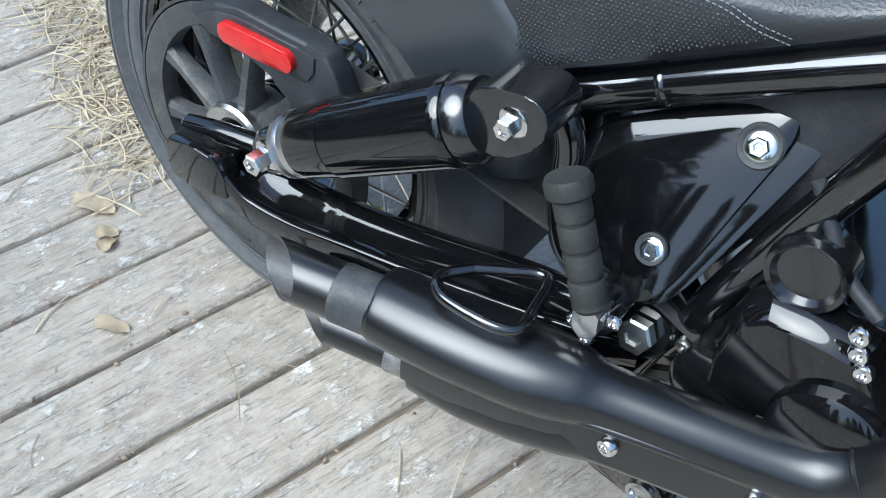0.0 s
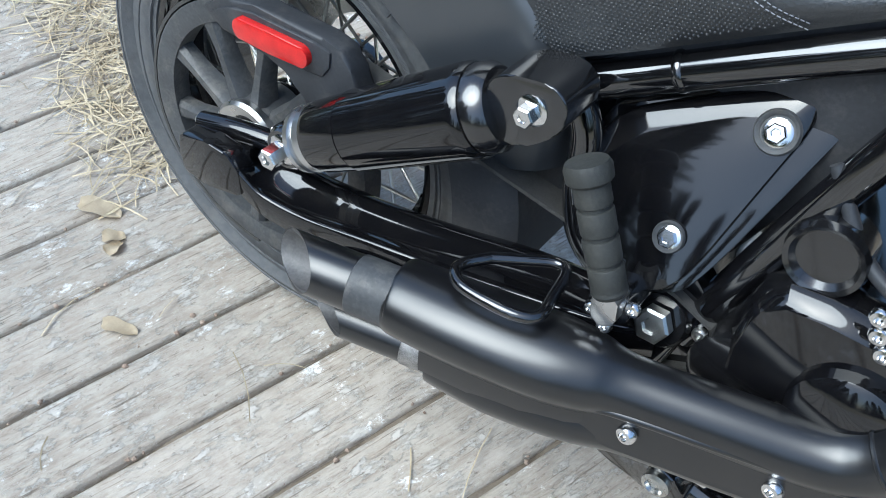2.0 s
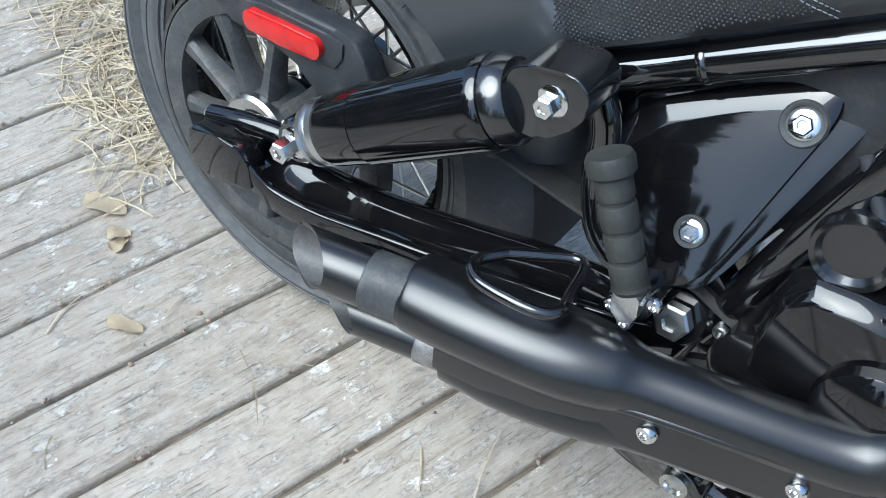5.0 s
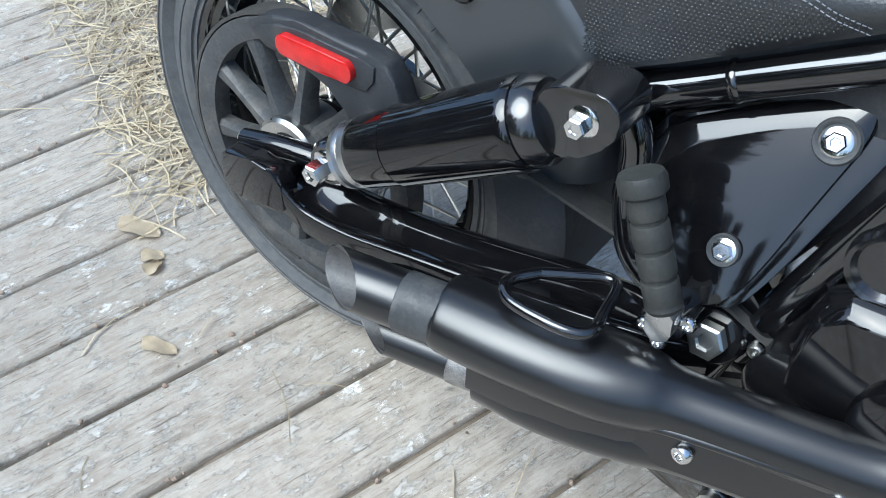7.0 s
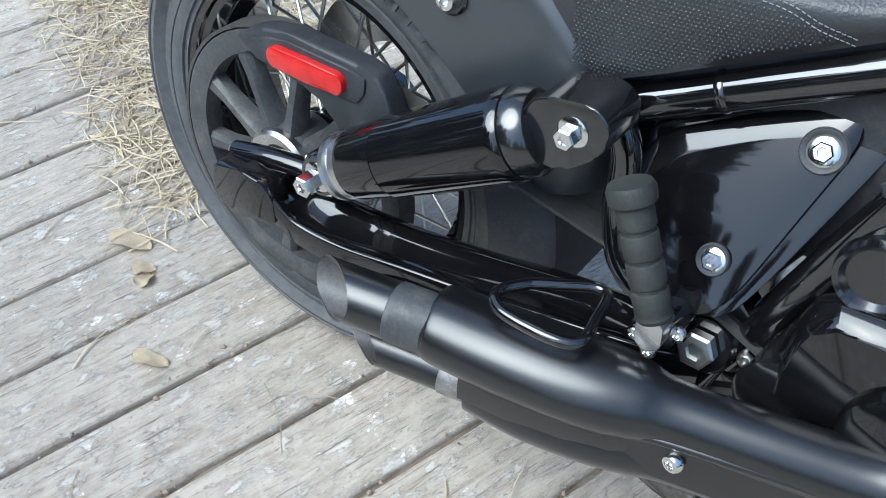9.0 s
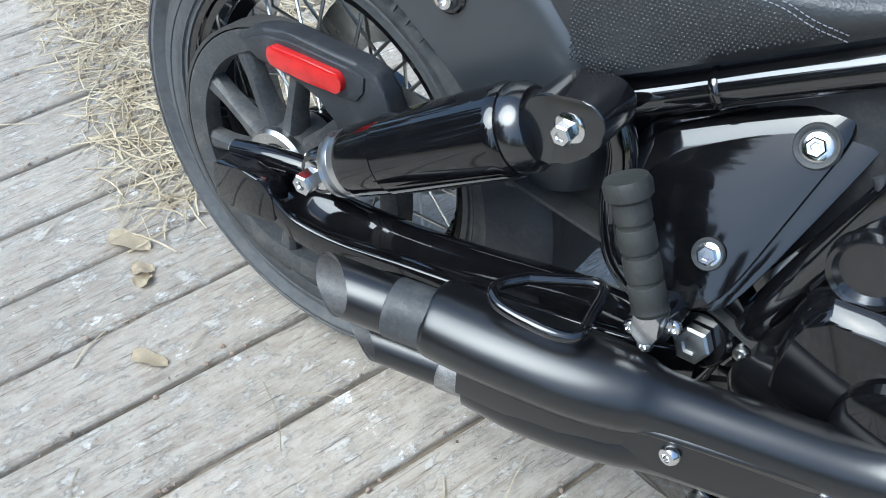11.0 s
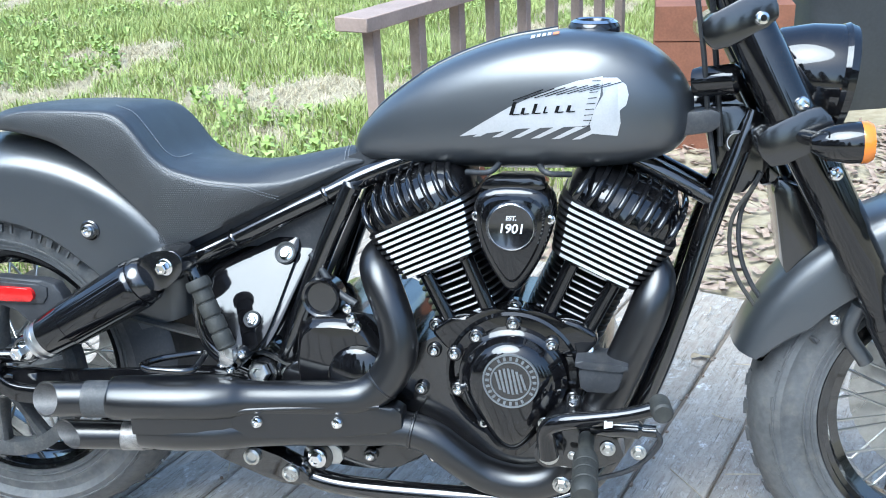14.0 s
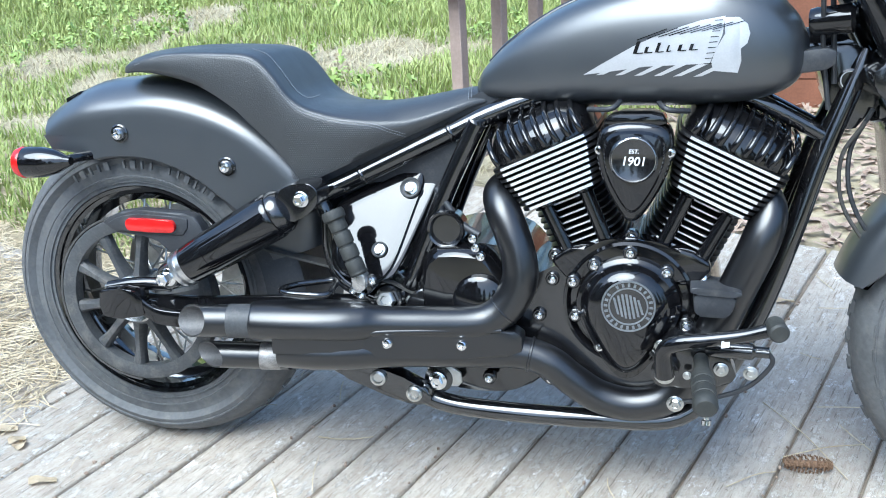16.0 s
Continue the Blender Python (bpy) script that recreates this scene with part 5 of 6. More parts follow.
head = lathe("headlight", [(0.02, -0.088), (0.042, -0.080), (0.063, -0.052), (0.074, -0.01), (0.077, 0.025), (0.077, 0.037)], (1.365, 0, 0.842), (1, 0, -0.12), GLOSS, bike, "glossy black round headlight bucket", 40)
lathe("headlight_rim", [(0.078, 0.034), (0.081, 0.041), (0.078, 0.052), (0.070, 0.054), (0.0, 0.048)], (1.365, 0, 0.842), (1, 0, -0.12), GLOSS, head, "black rim and clear lens", 40)
plate("headlight_mount", rounded([(1.29, 0.80), (1.37, 0.785), (1.37, 0.755), (1.31, 0.74)], 0.2, 1), -0.03, 0.03, CASE, bike, "", 0.006)
# handlebar with risers, controls and cables
bar = tube("handlebar", [(1.10, -0.40, 1.15), (1.13, -0.34, 1.17), (1.17, -0.20, 1.185), (1.19, -0.06, 1.19), (1.19, 0.06, 1.19), (1.17, 0.20, 1.185), (1.13, 0.34, 1.17), (1.10, 0.40, 1.15)], 0.0127, FRAME, bike, "glossy black handlebar", 14)
for s in (1, -1):
    tube("riser", [(1.225, -s * 0.05, 0.975), (1.205, -s * 0.05, 1.09), (1.19, -s * 0.05, 1.19)], 0.016, CASE, bar)
    tube("grip", [(1.105, -s * 0.39, 1.153), (1.06, -s * 0.50, 1.13)], 0.017, PEG, bar, "black rubber grip")
tube("control_cable", [(1.13, -0.26, 1.17), (1.20, -0.14, 1.00), (1.222, -0.075, 0.88), (1.232, -0.06, 0.80), (1.238, -0.055, 0.74)], 0.0045, PLASTIC, bike, "", 8)
tube("control_cable", [(1.15, -0.20, 1.17), (1.20, -0.12, 0.90), (1.215, -0.07, 0.80), (1.232, -0.06, 0.70)], 0.0040, PLASTIC, bike, "", 8)
tube("control_cable", [(1.30, -0.05, 0.70), (1.275, -0.035, 0.63), (1.285, -0.03, 0.55), (1.33, -0.03, 0.48), (1.40, -0.06, 0.44)], 0.0040, PLASTIC, bike, "", 8)
tube("control_cable", [(1.29, -0.055, 0.68), (1.262, -0.04, 0.62), (1.272, -0.035, 0.54), (1.325, -0.03, 0.46)], 0.0035, BELT, bike, "", 8)
plate("switch_box", rounded([(1.16, 0.79), (1.235, 0.80), (1.235, 0.765), (1.165, 0.755)], 0.2, 1), -0.085, -0.04, PLASTIC, bike, "black ignition box", 0.006)
lathe("ignition_barrel", [(0.020, 0), (0.022, 0.01), (0.022, 0.06), (0.016, 0.066), (0, 0.066)], (1.195, -0.07, 0.835), (0.9, -0.3, 0.1), GLOSS, bike, "", 20)
plate("regulator", rounded([(1.315, 0.695), (1.375, 0.675), (1.40, 0.535), (1.345, 0.53)], 0.15, 1), -0.05, 0.05, CASE, bike, "black finned regulator", 0.006)

# front mudguard
bm = bmesh.new()
rings = []
st = radians(STEER)
for k in range(33):
    a = radians(40 + (164 - 40) * k / 32)
    edge = max(0.0, (k - 28) / 4)
    w = 0.079 - 0.004 * edge
    r_low = 0.300 - 0.04 * math.sin(math.pi * min(1, k / 32)) + 0.03 * edge
    prof = [(-w, r_low), (-w * 1.0, 0.325), (-w * 0.94, 0.343), (-w * 0.78, 0.355), (-w * 0.45, 0.362), (0, 0.364)]
    prof = prof + [(-y, r) for y, r in prof[-2::-1]]
    ring = []
    for flip, dr, sc in ((1, 0, 1.0), (-1, -0.004, 0.96)):
        for y, r in prof[::flip]:
            ox, oy = (r + dr) * math.cos(a), y * sc
            ring.append(Vector((1.626 + ox * math.cos(st) + oy * math.sin(st), -ox * math.sin(st) + oy * math.cos(st), 0.32 + (r + dr) * math.sin(a))))
    rings.append(ring)
skin(bm, rings)
front_guard = to_object("front_mudguard", bm, SATIN, bike, "satin black front mudguard")
for x, z in ((1.415, 0.485), (1.515, 0.425)):
    cap_bolt("guard_bolt", (x, -0.082, z), OUT, 0.0085, CHROME, front_guard, "chrome bolt")
plate("front_reflector", rounded([(1.545, 0.475), (1.562, 0.475), (1.585, 0.425), (1.568, 0.425)], 0.2, 1), -0.142, -0.134, AMBER, bike, "amber fork reflector", 0.002)

# battery box behind the side cover and the inner rear guard
plate("battery_box", rounded([(0.405, 0.385), (0.53, 0.385), (0.635, 0.60), (0.63, 0.645), (0.58, 0.62), (0.40, 0.53)], 0.12, 1), -0.062, 0.075, PLASTIC, bike, "black plastic battery box", 0.008)
bm = bmesh.new()
rings = []
for k in range(12):
    a = radians(-6 + 42 * k / 11)
    r = 0.345
    rings.append([Vector(((r + o) * math.cos(a), y, 0.32 + (r + o) * math.sin(a))) for y, o in ((-0.108, -0.075), (-0.106, -0.012), (-0.098, 0.0), (0.098, 0.0), (0.106, -0.012), (0.108, -0.075), (0.104, -0.075), (0.101, -0.012), (0.094, -0.004), (-0.094, -0.004), (-0.101, -0.012), (-0.104, -0.075))])
skin(bm, rings)
to_object("inner_guard", bm, PLASTIC, bike, "black plastic inner mudguard")
# raised moulding bars on the rear tyre's side wall
for k in range(17):
    if k in (6, 11):
        continue
    a = radians(52 + 4.2 * k)
    d, t = Vector((math.cos(a), 0, math.sin(a))), Vector((-math.sin(a), 0, math.cos(a)))
    p = Vector((0, -0.0885, 0.32)) + d * 0.262
    bm = bmesh.new()
    skin(bm, [[p + d * u * 0.0075 + t * v * (0.0022 if k % 3 else 0.0055) + Vector((0, w - 0.0, 0)) for u, v in ((-1, -1), (1, -1), (1, 1), (-1, 1))] for w in (0.004, -0.0012)])
    to_object("moulded_bar", bm, RUBBER, rear_rim.children[0], smooth=False)

# short raised ticks and corner marks round the side wall
bm = bmesh.new()
for k in range(44):
    a0 = math.tau * k / 44
    for da, r0, r1, lean in ((0.0, 0.286, 0.303, 0.05), (0.05, 0.2865, 0.2885, 0.07)):
        corners = [(a0 + da, r0), (a0 + da + (0.010 if lean < 0.06 else lean), r0), (a0 + da + lean + (0.010 if lean < 0.06 else 0.0), r1), (a0 + da + (lean if lean < 0.06 else 0.0), r1)]
        rows = []
        for lift in (0.012, -0.0012):
            row = []
            for a, r in corners:
                t = (r - 0.218) / 0.100
                y = 0.088 * max(0.0, 1 - t ** (2 / 0.62)) ** 0.375
                row.append(Vector((r * math.cos(a), -y + lift, 0.32 + r * math.sin(a))))
            rows.append(row)
        skin(bm, rows)
ticks = to_object("sidewall_ticks", bm, RUBBER, rear_rim.children[0], smooth=False)
ticks["kind"] = "stuff"

# ---- the place: deck, ground, grass, fence ----
BOARD_DIR = Vector((0.335, 0.942, 0)).normalized()
ACROSS = Vector((BOARD_DIR.y, -BOARD_DIR.x, 0))
BOARD_PITCH, BOARD_W = 0.1465, 0.1405
DECK_END = 1.47


def deck_end(off):
    """How far the boards reach: the corner behind the rear wheel is cut back."""
    return DECK_END if off > -0.80 else 0.40


def beyond(x, y):
    """Distance past the boards' ends."""
    return BOARD_DIR.x * x + BOARD_DIR.y * y - deck_end(ACROSS.x * x + ACROSS.y * y)


deck = tagged(new("deck"), "low deck of weathered grey timber boards", "deck", kind="structure")


def plank_mesh(seed, length):
    """A worn board with rounded, slightly uneven edges; its top at z = 0."""
    rng = random.Random(seed)
    bm = bmesh.new()
    rings = []
    n = 14
    for i in range(n + 1):
        y = length * i / n
        w0, w1 = BOARD_W / 2 + rng.uniform(-0.0025, 0.001), BOARD_W / 2 + rng.uniform(-0.0025, 0.001)
        d = rng.uniform(-0.0008, 0.0008)
        rings.append([Vector((-w0, y, -0.035)), Vector((-w0, y, -0.007)), Vector((-w0 + 0.002, y, -0.0025)), Vector((-w0 + 0.007, y, d)), Vector((0, y, d + 0.0006)), Vector((w1 - 0.007, y, d)), Vector((w1 - 0.002, y, -0.0025)), Vector((w1, y, -0.007)), Vector((w1, y, -0.035))])
    skin(bm, rings)
    me = bpy.data.meshes.new("board")
    bmesh.ops.recalc_face_normals(bm, faces=bm.faces)
    bm.to_mesh(me)
    bm.free()
    me.materials.append(DECK)
    me.shade_smooth()
    me.set_sharp_from_angle(angle=radians(50))
    return me


boards = [plank_mesh(k, 5.2) for k in range(6)]
turn = math.atan2(BOARD_DIR.y, BOARD_DIR.x) - math.pi / 2
for k in range(-24, 19):
    off = 0.856 * ACROSS.x + -0.103 * ACROSS.y + BOARD_PITCH * (k + 0.5)
    start = ACROSS * off + BOARD_DIR * (deck_end(off) - 5.2 + 0.006 * math.sin(k * 2.3))
    ob = new("board", boards[k % 6])
    ob.parent = deck
    ob.matrix_world = Matrix.Translation(start + Vector((0, 0, 0.0008 * math.sin(k * 5.1)))) @ Matrix.Rotation(turn, 4, "Z")
# dirt and litter caught between the boards
dirt_rng = random.Random(8)
bm = bmesh.new()
for k in range(-13, 15):
    off = 0.856 * ACROSS.x + -0.103 * ACROSS.y + BOARD_PITCH * k
    far = min(deck_end(off - 0.07), deck_end(off + 0.07)) - 0.02
    rings = []
    for i in range(130):
        p = ACROSS * off + BOARD_DIR * (far - 2.6 * i / 129)
        z = -0.011 + 0.011 * noise.noise((p.x * 9, p.y * 9, k)) + 0.004 * noise.noise((p.x * 60, p.y * 60, k))
        rings.append([p + ACROSS * 0.005 + Vector((0, 0, min(z, -0.002))), p - ACROSS * 0.005 + Vector((0, 0, min(z - 0.001, -0.002))), p - ACROSS * 0.005 + Vector((0, 0, -0.03)), p + ACROSS * 0.005 + Vector((0, 0, -0.03))])
    skin(bm, rings)
gap_dirt = tagged(to_object("gap_dirt", bm, GRIME, None), "brown dirt caught in the gaps between boards", "dirt", kind="stuff")
bm = bmesh.new()
for _ in range(700):
    k = dirt_rng.randint(-12, 14)
    off = 0.856 * ACROSS.x + -0.103 * ACROSS.y + BOARD_PITCH * k + dirt_rng.gauss(0, 0.006)
    p = ACROSS * off + BOARD_DIR * (deck_end(off) - dirt_rng.uniform(0.05, 2.3)) + Vector((0, 0, 0.001))
    r, a = dirt_rng.uniform(0.0012, 0.0045), dirt_rng.uniform(0, math.tau)
    skin(bm, [[p + Vector((f * r * (1 + 0.4 * math.sin(3 * t + a)) * math.cos(t), f * r * math.sin(t), z * r)) for t in [a + math.tau * q / 5 for q in range(5)]] for f, z in ((0.9, -0.3), (1.0, 0.4), (0.5, 0.9))])
tagged(to_object("crumbs", bm, MULCH, None, smooth=False), "small crumbs of bark and soil on the boards", "litter", kind="stuff")
for s in (DECK_END - 0.12, 0.25, DECK_END - 1.4, DECK_END - 2.1, DECK_END - 3.2):
    bm = bmesh.new()
    c = BOARD_DIR * s
    skin(bm, [[c + ACROSS * a + BOARD_DIR * b + Vector((0, 0, -0.036 - (0.09 if hgt else 0))) for b, hgt in ((-0.02, 0), (0.02, 0), (0.02, 1), (-0.02, 1))] for a in ((-0.78 if s > 0.4 else -2.5), 3.4)])
    to_object("joist", bm, BARK, deck, smooth=False)

# ground: one sheet to the horizon, uneven nearby
bm = bmesh.new()
xs = [-400, -60, -12, -6] + [-4 + 0.25 * i for i in range(41)] + [8, 14, 60, 400]
ys = [-400, -60, -12, -6] + [-4 + 0.25 * i for i in range(57)] + [14, 20, 60, 400]
grid = []
for y in ys:
    row = []
    for x in xs:
        z = -0.075 + 0.03 * noise.noise((x * 0.9, y * 0.9, 0.3)) + 0.012 * noise.noise((x * 4, y * 4, 2))
        z += 0.05 * max(0.0, min(1.0, beyond(x, y) / 0.8)) if abs(x) < 20 and abs(y) < 20 else 0
        if beyond(x, y) < -0.1:
            z = min(z, -0.13)
        row.append(bm.verts.new((x, y, z)))
    grid.append(row)
for a, b in zip(grid, grid[1:]):
    for i in range(len(xs) - 1):
        bm.faces.new((a[i], a[i + 1], b[i + 1], b[i]))
tagged(to_object("ground", bm, SOIL), "bare soil with dry litter beyond the deck", "ground", kind="structure")


def strips(name, items, mat, label, category, kind="stuff"):
    """Many small flat blades or chips in one mesh; items are rows of points for quads strips."""
    verts, faces = [], []
    for strip in items:
        o = len(verts)
        verts += [tuple(v) for v in strip]
        for i in range(0, len(strip) - 2, 2):
            faces.append((o + i, o + i + 1, o + i + 3, o + i + 2))
    me = bpy.data.meshes.new(name)
    me.from_pydata(verts, [], faces)
    me.materials.append(mat)
    me.update()
    return tagged(new(name, me), label, category, kind=kind)


rng = random.Random(11)


def height(x, y):
    s = beyond(x, y)
    return -0.075 + 0.03 * noise.noise((x * 0.9, y * 0.9, 0.3)) + 0.05 * max(0.0, min(1.0, s / 0.8))


def blade(x, y, z, h, w, bend, a):
    dx, dy = math.cos(a), math.sin(a)
    px, py = -dy * w, dx * w
    return [(x - px, y - py, z - 0.01), (x + px, y + py, z - 0.01), (x + dx * bend * 0.35 - px * 0.8, y + dy * bend * 0.35 - py * 0.8, z + h * 0.6), (x + dx * bend * 0.35 + px * 0.8, y + dy * bend * 0.35 + py * 0.8, z + h * 0.6), (x + dx * bend, y + dy * bend, z + h), (x + dx * bend + 0.0004, y + dy * bend, z + h)]


def is_mulch(x, y):
    return x > 0.62 + 0.36 * (y - 1.2) + 0.15 * noise.noise((x * 2, y * 2, 5))


green, dry = [], []
for _ in range(170000):
    x, y = rng.uniform(-5.5, 2.6), rng.uniform(0.7, 7.5)
    s = beyond(x, y)
    if s < 0.12 or (x < -0.6 and s < 0.16 + 0.12 * noise.noise((x * 3, y * 3, 4))):
        continue
    if is_mulch(x, y):
        continue
    patch = noise.noise((x * 1.1, y * 1.1, 7.7)) + 0.5 * noise.noise((x * 3.1, y * 3.1, 3.3)) + (0.12 if s > 0.4 else -0.15)
    if patch > -0.32:
        h = rng.uniform(0.03, 0.085) * (1.25 if patch > 0.2 else 0.85)
        z = height(x, y)
        green.append(blade(x, y, z, h, rng.uniform(0.002, 0.0045), rng.uniform(0.01, 0.08), rng.uniform(0, math.tau)))
    elif rng.random() < 0.75:
        z = height(x, y)
        dry.append(blade(x, y, z, rng.uniform(0.01, 0.05), rng.uniform(0.0012, 0.003), rng.uniform(0.03, 0.14), rng.uniform(0, math.tau)))
strips("grass", green, GRASS, "uneven green lawn grass behind the deck", "grass")
strips("dry_grass", dry, DRYGRASS, "dry yellow grass and litter between green tufts", "grass")

weeds = []
for _ in range(1500):
    cx, cy = rng.uniform(-4.5, 1.4), rng.uniform(1.6, 6.5)
    if is_mulch(cx, cy) or noise.noise((cx * 0.9, cy * 0.9, 21)) < 0.1 or beyond(cx, cy) < 0.25:
        continue
    z = height(cx, cy)
    for k in range(rng.randint(4, 8)):
        a = rng.uniform(0, math.tau)
        l, w = rng.uniform(0.025, 0.06), rng.uniform(0.010, 0.02)
        dx, dy = math.cos(a), math.sin(a)
        h = rng.uniform(0.03, 0.11)
        weeds.append([(cx, cy, z + h * 0.6), (cx + 0.001, cy, z + h * 0.6), (cx + dx * l * 0.5 - dy * w, cy + dy * l * 0.5 + dx * w, z + h), (cx + dx * l * 0.5 + dy * w, cy + dy * l * 0.5 - dx * w, z + h), (cx + dx * l, cy + dy * l, z + h * 0.9), (cx + dx * l + 0.001, cy + dy * l, z + h * 0.9)])
strips("weeds", weeds, WEED, "low broad-leaved green weeds in the lawn", "weeds")

# mulch chips beside the deck end
chips = []
for _ in range(9000):
    x, y = rng.uniform(0.5, 3.6), rng.uniform(0.6, 4.2)
    s = BOARD_DIR.x * x + BOARD_DIR.y * y - DECK_END
    if s < 0.02 or not is_mulch(x, y) or s > 1.9:
        continue
    z = height(x, y) + rng.uniform(0.0, 0.025)
    a, l, w = rng.uniform(0, math.tau), rng.uniform(0.012, 0.045), rng.uniform(0.004, 0.011)
    dx, dy, t = math.cos(a), math.sin(a), rng.uniform(-0.012, 0.012)
    chips.append([(x - dx * l - dy * w, y - dy * l + dx * w, z - t), (x - dx * l + dy * w, y - dy * l - dx * w, z - t + 0.004), (x + dx * l - dy * w, y + dy * l + dx * w, z + t), (x + dx * l + dy * w, y + dy * l - dx * w, z + t + 0.004)])
strips("mulch", chips, MULCH, "brown bark mulch at the end of the deck", "mulch")

# dry pine needles blown over the boards
needles = []
for _ in range(23000):
    if rng.random() < 0.945:
        x, y = rng.uniform(-2.2, -0.36), rng.uniform(-0.15, 1.5)
        off = y + 0.10 + 0.49 * (x + 0.42) + 0.06 * noise.noise((x * 6, y * 6, 1))
        edge = -0.36 - 0.15 * max(0, y)
        if off < 0 or rng.random() > 0.25 + off * 4 or x > edge or (off > 0.5 and rng.random() < 0.5):
            continue
    else:
        x, y = rng.uniform(-1.3, 1.9), rng.uniform(-0.6, 1.3)
        if rng.random() < 0.85:
            continue
    z = (0.002 if beyond(x, y) < 0 else height(x, y) + 0.008) + 0.012 * rng.random() ** 2
    a = rng.uniform(0, math.tau)
    l, w, c = rng.uniform(0.03, 0.085), rng.uniform(0.0006, 0.0013), rng.uniform(-0.5, 0.5)
    strip = []
    for k in range(4):
        t = k / 3 - 0.5
        aa = a + c * t
        strip += [(x + math.cos(aa) * l * t * 2 * 0.7 - math.sin(aa) * w, y + math.sin(aa) * l * t * 2 * 0.7 + math.cos(aa) * w, z + 0.006 * (0.25 - t * t)), (x + math.cos(aa) * l * t * 2 * 0.7 + math.sin(aa) * w, y + math.sin(aa) * l * t * 2 * 0.7 - math.cos(aa) * w, z + 0.006 * (0.25 - t * t) + 0.001)]
    needles.append(strip)
strips("pine_needles", needles, STRAW, "scattered dry pine needles on the boards", "pine needles")


def dead_leaf(x, y, a, l, w, label):
    """A curled dry leaf on the deck."""
    bm = bmesh.new()
    rows = []
    for i in range(9):
        t = i / 8
        half = w * math.sin(math.pi * (0.08 + 0.87 * t)) ** 0.7 * (1 + 0.12 * math.sin(9 * t))
        rows.append([Vector((l * (t - 0.5), half * f, 0.004 + 0.004 * f * f + 0.004 * math.sin(5 * t + f))) for f in (-1, -0.5, 0, 0.5, 1)])
    top = [[bm.verts.new(p) for p in r] for r in rows]
    for p, q in zip(top, top[1:]):
        for i in range(4):
            bm.faces.new((p[i], p[i + 1], q[i + 1], q[i]))
    bmesh.ops.solidify(bm, geom=bm.faces, thickness=0.0008)
    ob = to_object("dead_leaf", bm, LEAF, None)
    ob.matrix_world = pose(x, y, 0.001, 0, 0, a)
    return tagged(ob, label, "leaf", "dead leaves on the deck")


dead_leaf(-0.390, -0.100, 14, 0.078, 0.018, "curled pale dead leaf lying on the boards")
dead_leaf(-0.184, -0.240, 18, 0.056, 0.013, "small tan dead leaf lying on the boards")
dead_leaf(-0.325, -0.128, 40, 0.035, 0.014, "crumpled brown dead leaf among needles")
dead_leaf(-0.308, -0.142, 100, 0.03, 0.014, "crumpled brown dead leaf among needles")
dead_leaf(1.283, 0.72, 10, 0.045, 0.010, "small white dry leaf on the boards")

# pine cone by the front wheel
bm = bmesh.new()
for i in range(90):
    t = i / 89
    a = i * 2.39996
    r = 0.019 * math.sin(math.pi * (0.10 + 0.82 * t)) ** 0.8
    c = Vector((0.055 * (t - 0.5) * 2, r * math.cos(a), 0.019 + r * math.sin(a)))
    d = Vector((-0.35, math.cos(a), math.sin(a))).normalized()
    u = Vector((0, -math.sin(a), math.cos(a)))
    tip = c + d * 0.0045
    skin(bm, [[c + u * 0.0075, c + Vector((0.003, 0, 0)), c - u * 0.0075, c - Vector((0.003, 0, 0))], [tip + u * 0.006, tip + Vector((0.001, 0, 0)), tip - u * 0.006, tip - Vector((0.002, 0, 0))]])
sweep(bm, [(-0.055, 0, 0.019), (0, 0, 0.019), (0.055, 0, 0.019)], 0.009, 8)
cone = to_object("pine_cone", bm, CONE, None, smooth=False)
cone.matrix_world = pose(1.272, 0.050, 0.0, 0, 0, 4) @ Matrix.Scale(0.78, 4)
tagged(cone, "brown open pine cone lying on the deck", "pine cone")

# long dry stalks lying by the cone


def stalk(x0, y0, x1, y1, bend):
    ob = tube("dry_stalk", [(x0, y0, 0.004), ((x0 + x1) / 2 + bend, (y0 + y1) / 2 + bend, 0.010), (x1, y1, 0.004)], 0.0011, STRAW, None, "", 6)
    return tagged(ob, "thin dry grass stalk lying on the boards", "stalk", "dry stalks on the deck")


stalk(1.204, 0.261, 1.339, 0.029, 0.004)
stalk(1.23, 0.078, 1.385, 0.144, 0.003)
stalk(1.123, -0.029, 1.213, 0.031, 0.006)

# fence: taupe balusters under a rail, running away from the deck
fence = tagged(new("fence"), "taupe painted timber railing with square balusters", "fence")
F0 = Vector((FENCE_X, FENCE_Y, 0))


def bar_mesh(name, a, b, w, d, parent, mat):
    bm = bmesh.new()
    ax = (b - a).normalized()
    up = Vector((0, 0, 1)) if abs(ax.z) < 0.9 else FENCE_DIR
    side = ax.cross(up).normalized()
    u = side.cross(ax)
    skin(bm, [[p + side * w * i + u * d * j for i, j in ((-1, -1), (1, -1), (1, 1), (-1, 1))] for p in (a, b)])
    bmesh.ops.bevel(bm, geom=list(bm.edges), offset=0.003, segments=1, affect="EDGES")
    return to_object(name, bm, mat, parent)


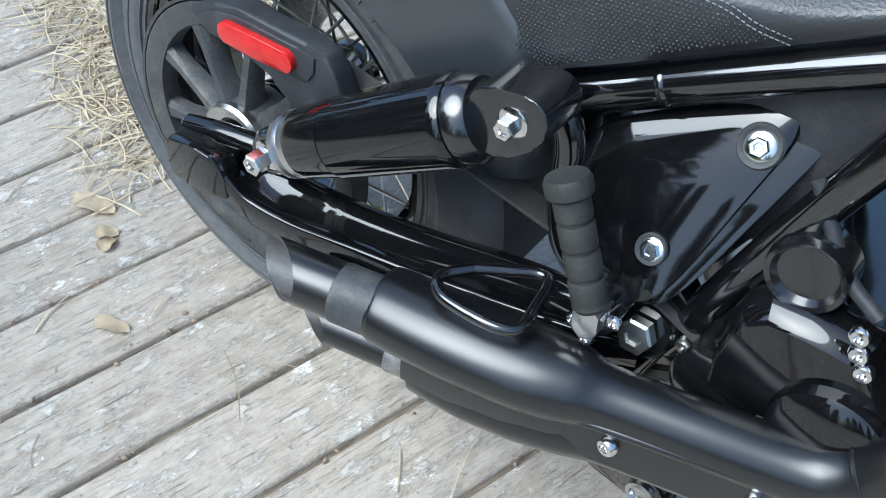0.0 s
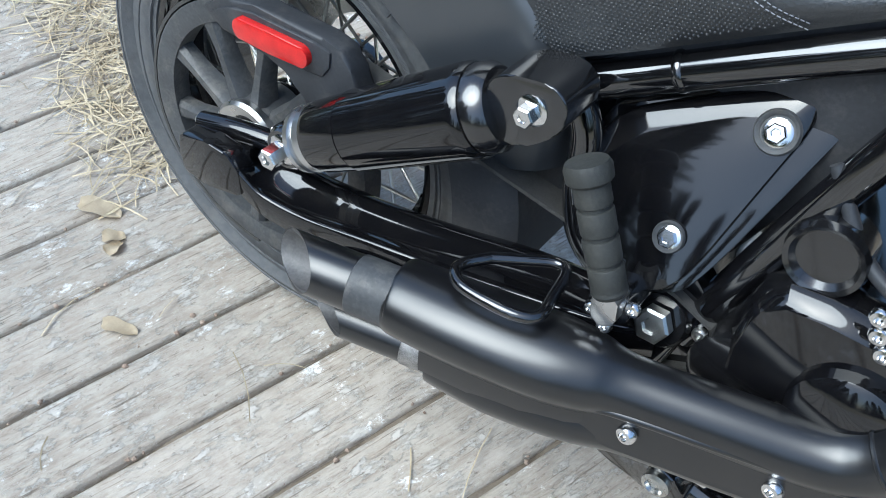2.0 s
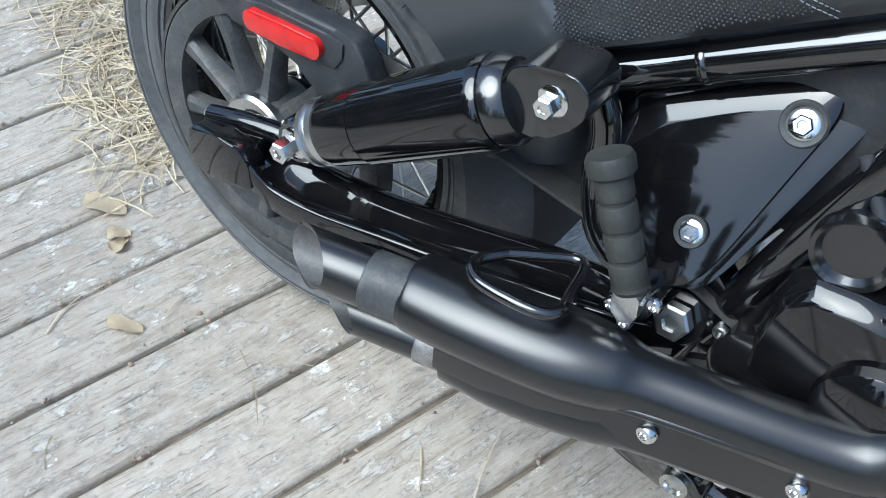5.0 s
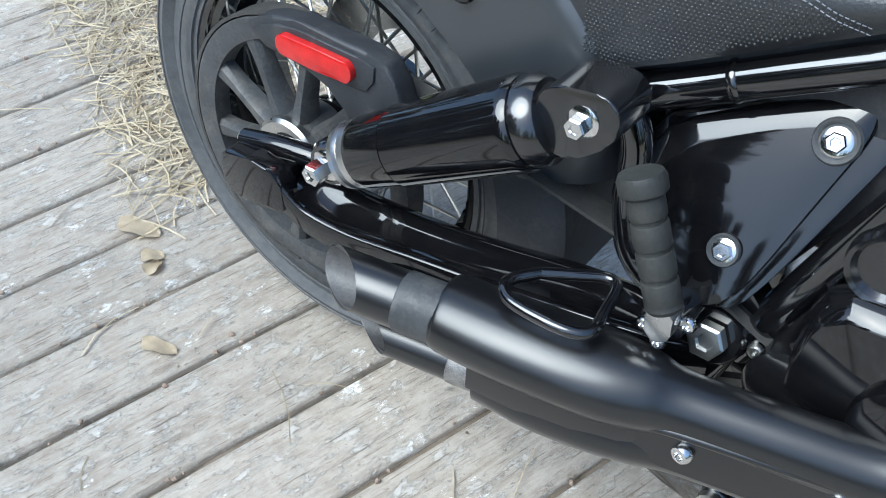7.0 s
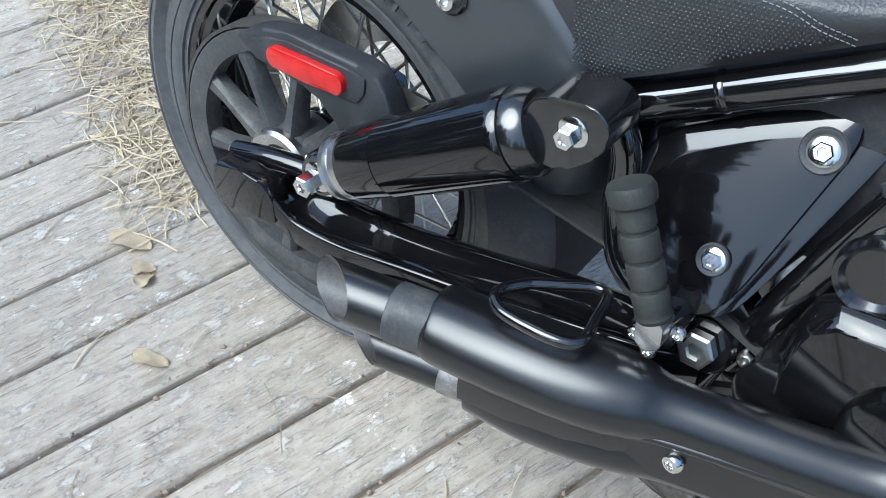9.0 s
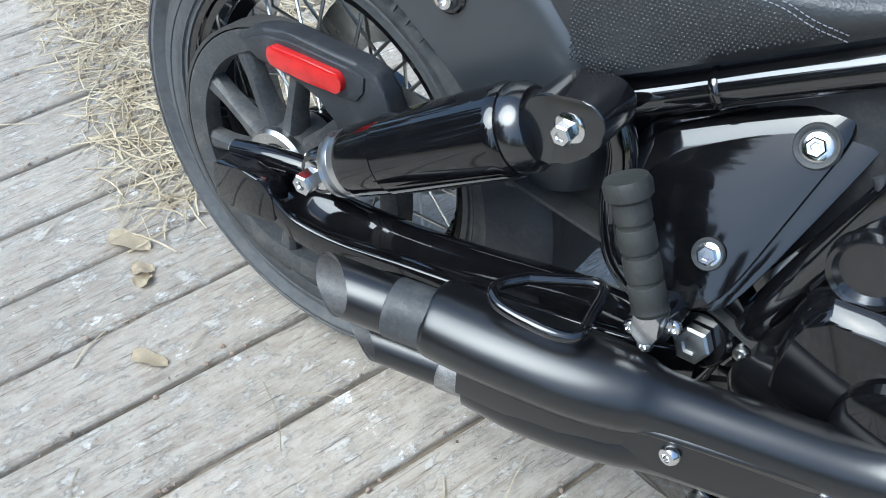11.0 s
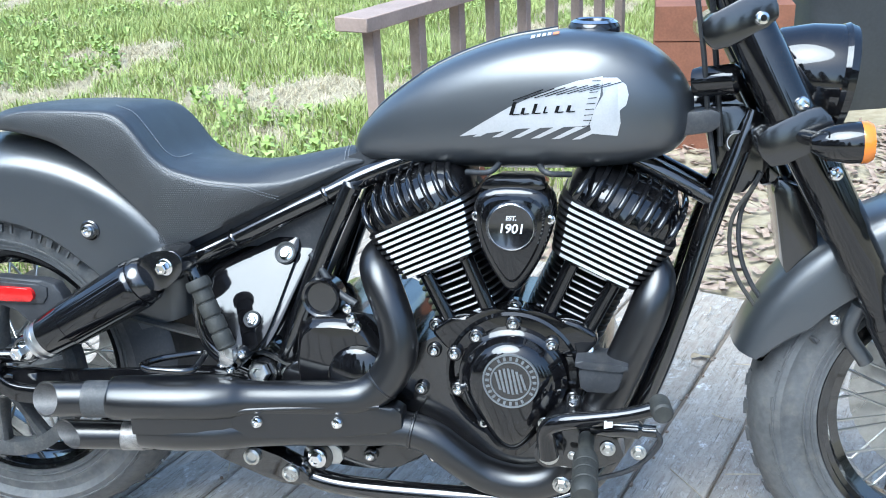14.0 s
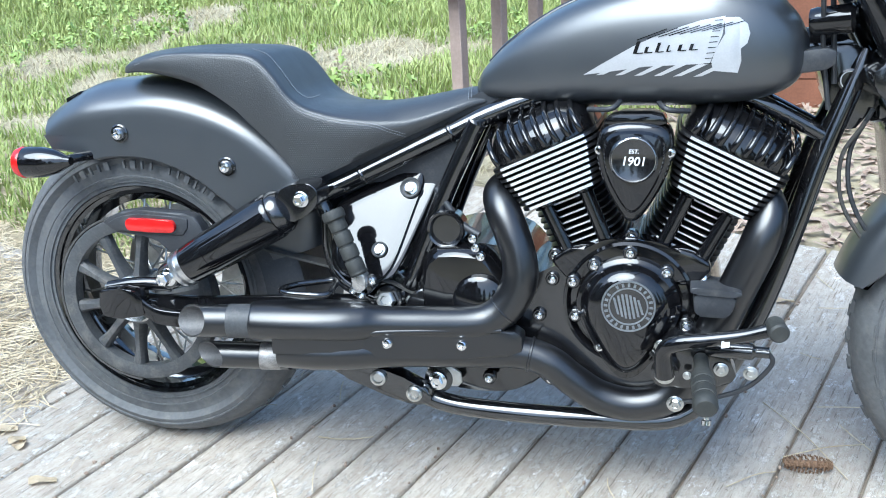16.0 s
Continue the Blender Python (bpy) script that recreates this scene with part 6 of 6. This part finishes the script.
for k in range(9):
    p = F0 + FENCE_DIR * (FENCE_STEP * k)
    bar_mesh("baluster", p + Vector((0, 0, -0.06)), p + Vector((0, 0, FENCE_TOP)), 0.021, 0.021, fence, FENCE)
bar_mesh("rail", F0 - FENCE_DIR * 0.10 + Vector((0, 0, FENCE_TOP + 0.02)), F0 + FENCE_DIR * (FENCE_STEP * 8 + 0.2) + Vector((0, 0, FENCE_TOP + 0.02)), 0.06, 0.022, fence, FENCE)
bar_mesh("rail", F0 - FENCE_DIR * 0.10 + Vector((0, 0, 0.10)), F0 + FENCE_DIR * (FENCE_STEP * 8 + 0.2) + Vector((0, 0, 0.10)), 0.02, 0.03, fence, FENCE)

# planter and bins behind the front wheel
bm = bmesh.new()
for i, (z0, z1) in enumerate(((-0.06, 0.10), (0.105, 0.26), (0.265, 0.42), (0.425, 0.56))):
    skin(bm, [rounded_box for rounded_box in [[Vector((1.42 + sx * 0.26, 2.75 + sy * 0.26, z)) for sx, sy in ((-1, -1), (1, -1), (1, 1), (-1, 1))] for z in (z0, z1)]])
tagged(to_object("planter", bm, POT, None, smooth=False), "rust-brown timber planter box behind the deck", "planter")


def bin_thing(x, y, a):
    thing = tagged(new("wheelie_bin"), "dark grey plastic wheeled bin standing on the ground", "bin", "bins by the fence")
    bm = bmesh.new()
    rings = []
    for z, w, d in ((0.0, 0.21, 0.23), (0.02, 0.22, 0.24), (0.45, 0.25, 0.27), (0.90, 0.28, 0.31), (0.93, 0.30, 0.33), (0.97, 0.30, 0.33)):
        rings.append([Vector((w * abs(math.cos(t)) ** 0.35 * (1 if math.cos(t) > 0 else -1), d * abs(math.sin(t)) ** 0.35 * (1 if math.sin(t) > 0 else -1), z)) for t in [math.tau * (k + 0.5) / 24 for k in range(24)]])
    skin(bm, rings)
    to_object("body", bm, BINS, thing)
    bm = bmesh.new()
    slab(bm, [(-0.31, 0.975), (0.31, 0.975), (0.30, 1.0), (-0.30, 1.02)], -0.34, 0.34, 0.01)
    to_object("lid", bm, BINS, thing)
    for sx in (-1, 1):
        lathe("wheel", [(0.09, -0.02), (0.10, -0.012), (0.10, 0.012), (0.09, 0.02)], (sx * 0.24, 0.27, 0.10), (1, 0, 0), RUBBER, thing, "", 24)
    thing.matrix_world = pose(x, y, -0.06, 0, 0, a)
    return thing


bin_thing(2.02, 3.35, 12)
bin_thing(2.85, 3.35, -6)
bm = bmesh.new()
skin(bm, [[Vector((x, y, z)) for x, y in ((1.75, 2.55), (6.0, 1.3), (8.0, 6.0), (2.6, 6.0))] for z in (-0.09, -0.045)])
tagged(to_object("pavement", bm, material("grey_concrete", (0.32, 0.29, 0.26), 0.9, vary=0.2, vary_scale=3, bump=0.3, bump_scale=60), None, smooth=False), "grey concrete path by the bins", "path", kind="structure")

# woods round the place, mirrored in the paint
def tree(seed):
    r = random.Random(seed)
    thing = tagged(new("conifer_tree"), "tall dark green conifer at the edge of the clearing", "tree", "trees round the clearing")
    tube("trunk", [(0, 0, -0.2), (0.05, 0.02, 3.0), (0, 0.05, 9.5)], [0.22, 0.17, 0.03], BARK, thing, "", 10)
    for k in range(10):
        a, z = r.uniform(0, math.tau), r.uniform(1.8, 7)
        L = (9.5 - z) * 0.22
        tube("limb", [(0, 0, z), (math.cos(a) * L * 0.6, math.sin(a) * L * 0.6, z + 0.1), (math.cos(a) * L, math.sin(a) * L, z - 0.1)], [0.05, 0.035, 0.01], BARK, thing, "", 6)
    items = []
    for _ in range(3800):
        z = 0.3 + 9.5 * r.random() ** 1.25
        R = (9.9 - z) * 0.30
        a, q = r.uniform(0, math.tau), R * r.uniform(0.25, 1.0)
        x, y = q * math.cos(a), q * math.sin(a)
        l, w = r.uniform(0.18, 0.50), r.uniform(0.04, 0.12)
        dx, dy = math.cos(a + r.uniform(-0.7, 0.7)), math.sin(a + r.uniform(-0.7, 0.7))
        items.append([(x - dy * w, y + dx * w, z), (x + dy * w, y - dx * w, z + r.uniform(-0.05, 0.05)), (x + dx * l - dy * w * 0.4, y + dy * l + dx * w * 0.4, z - 0.12), (x + dx * l + dy * w * 0.4, y + dy * l - dx * w * 0.4, z - 0.12)])
    crown = strips("crown", items, CONIFER, "", "")
    crown.parent = thing
    return thing


first = tree(1)
first.matrix_world = pose(-5.5, -16.0, -0.1)
spots = random.Random(5)
for k in range(80):
    a = math.tau * k / 80 + spots.uniform(-0.07, 0.07)
    R, size = spots.uniform(16.0, 22.0), spots.uniform(0.5, 0.85)
    if math.pi < a < math.radians(254):
        R, size = spots.uniform(14.0, 18.0), spots.uniform(0.85, 1.25)
    if math.sin(a) > 0.25:
        R += 8
    copy_thing(first, pose(0.6 + R * math.cos(a), R * math.sin(a), -0.1, 0, 0, spots.uniform(0, 360)) @ Matrix.Scale(size, 4))
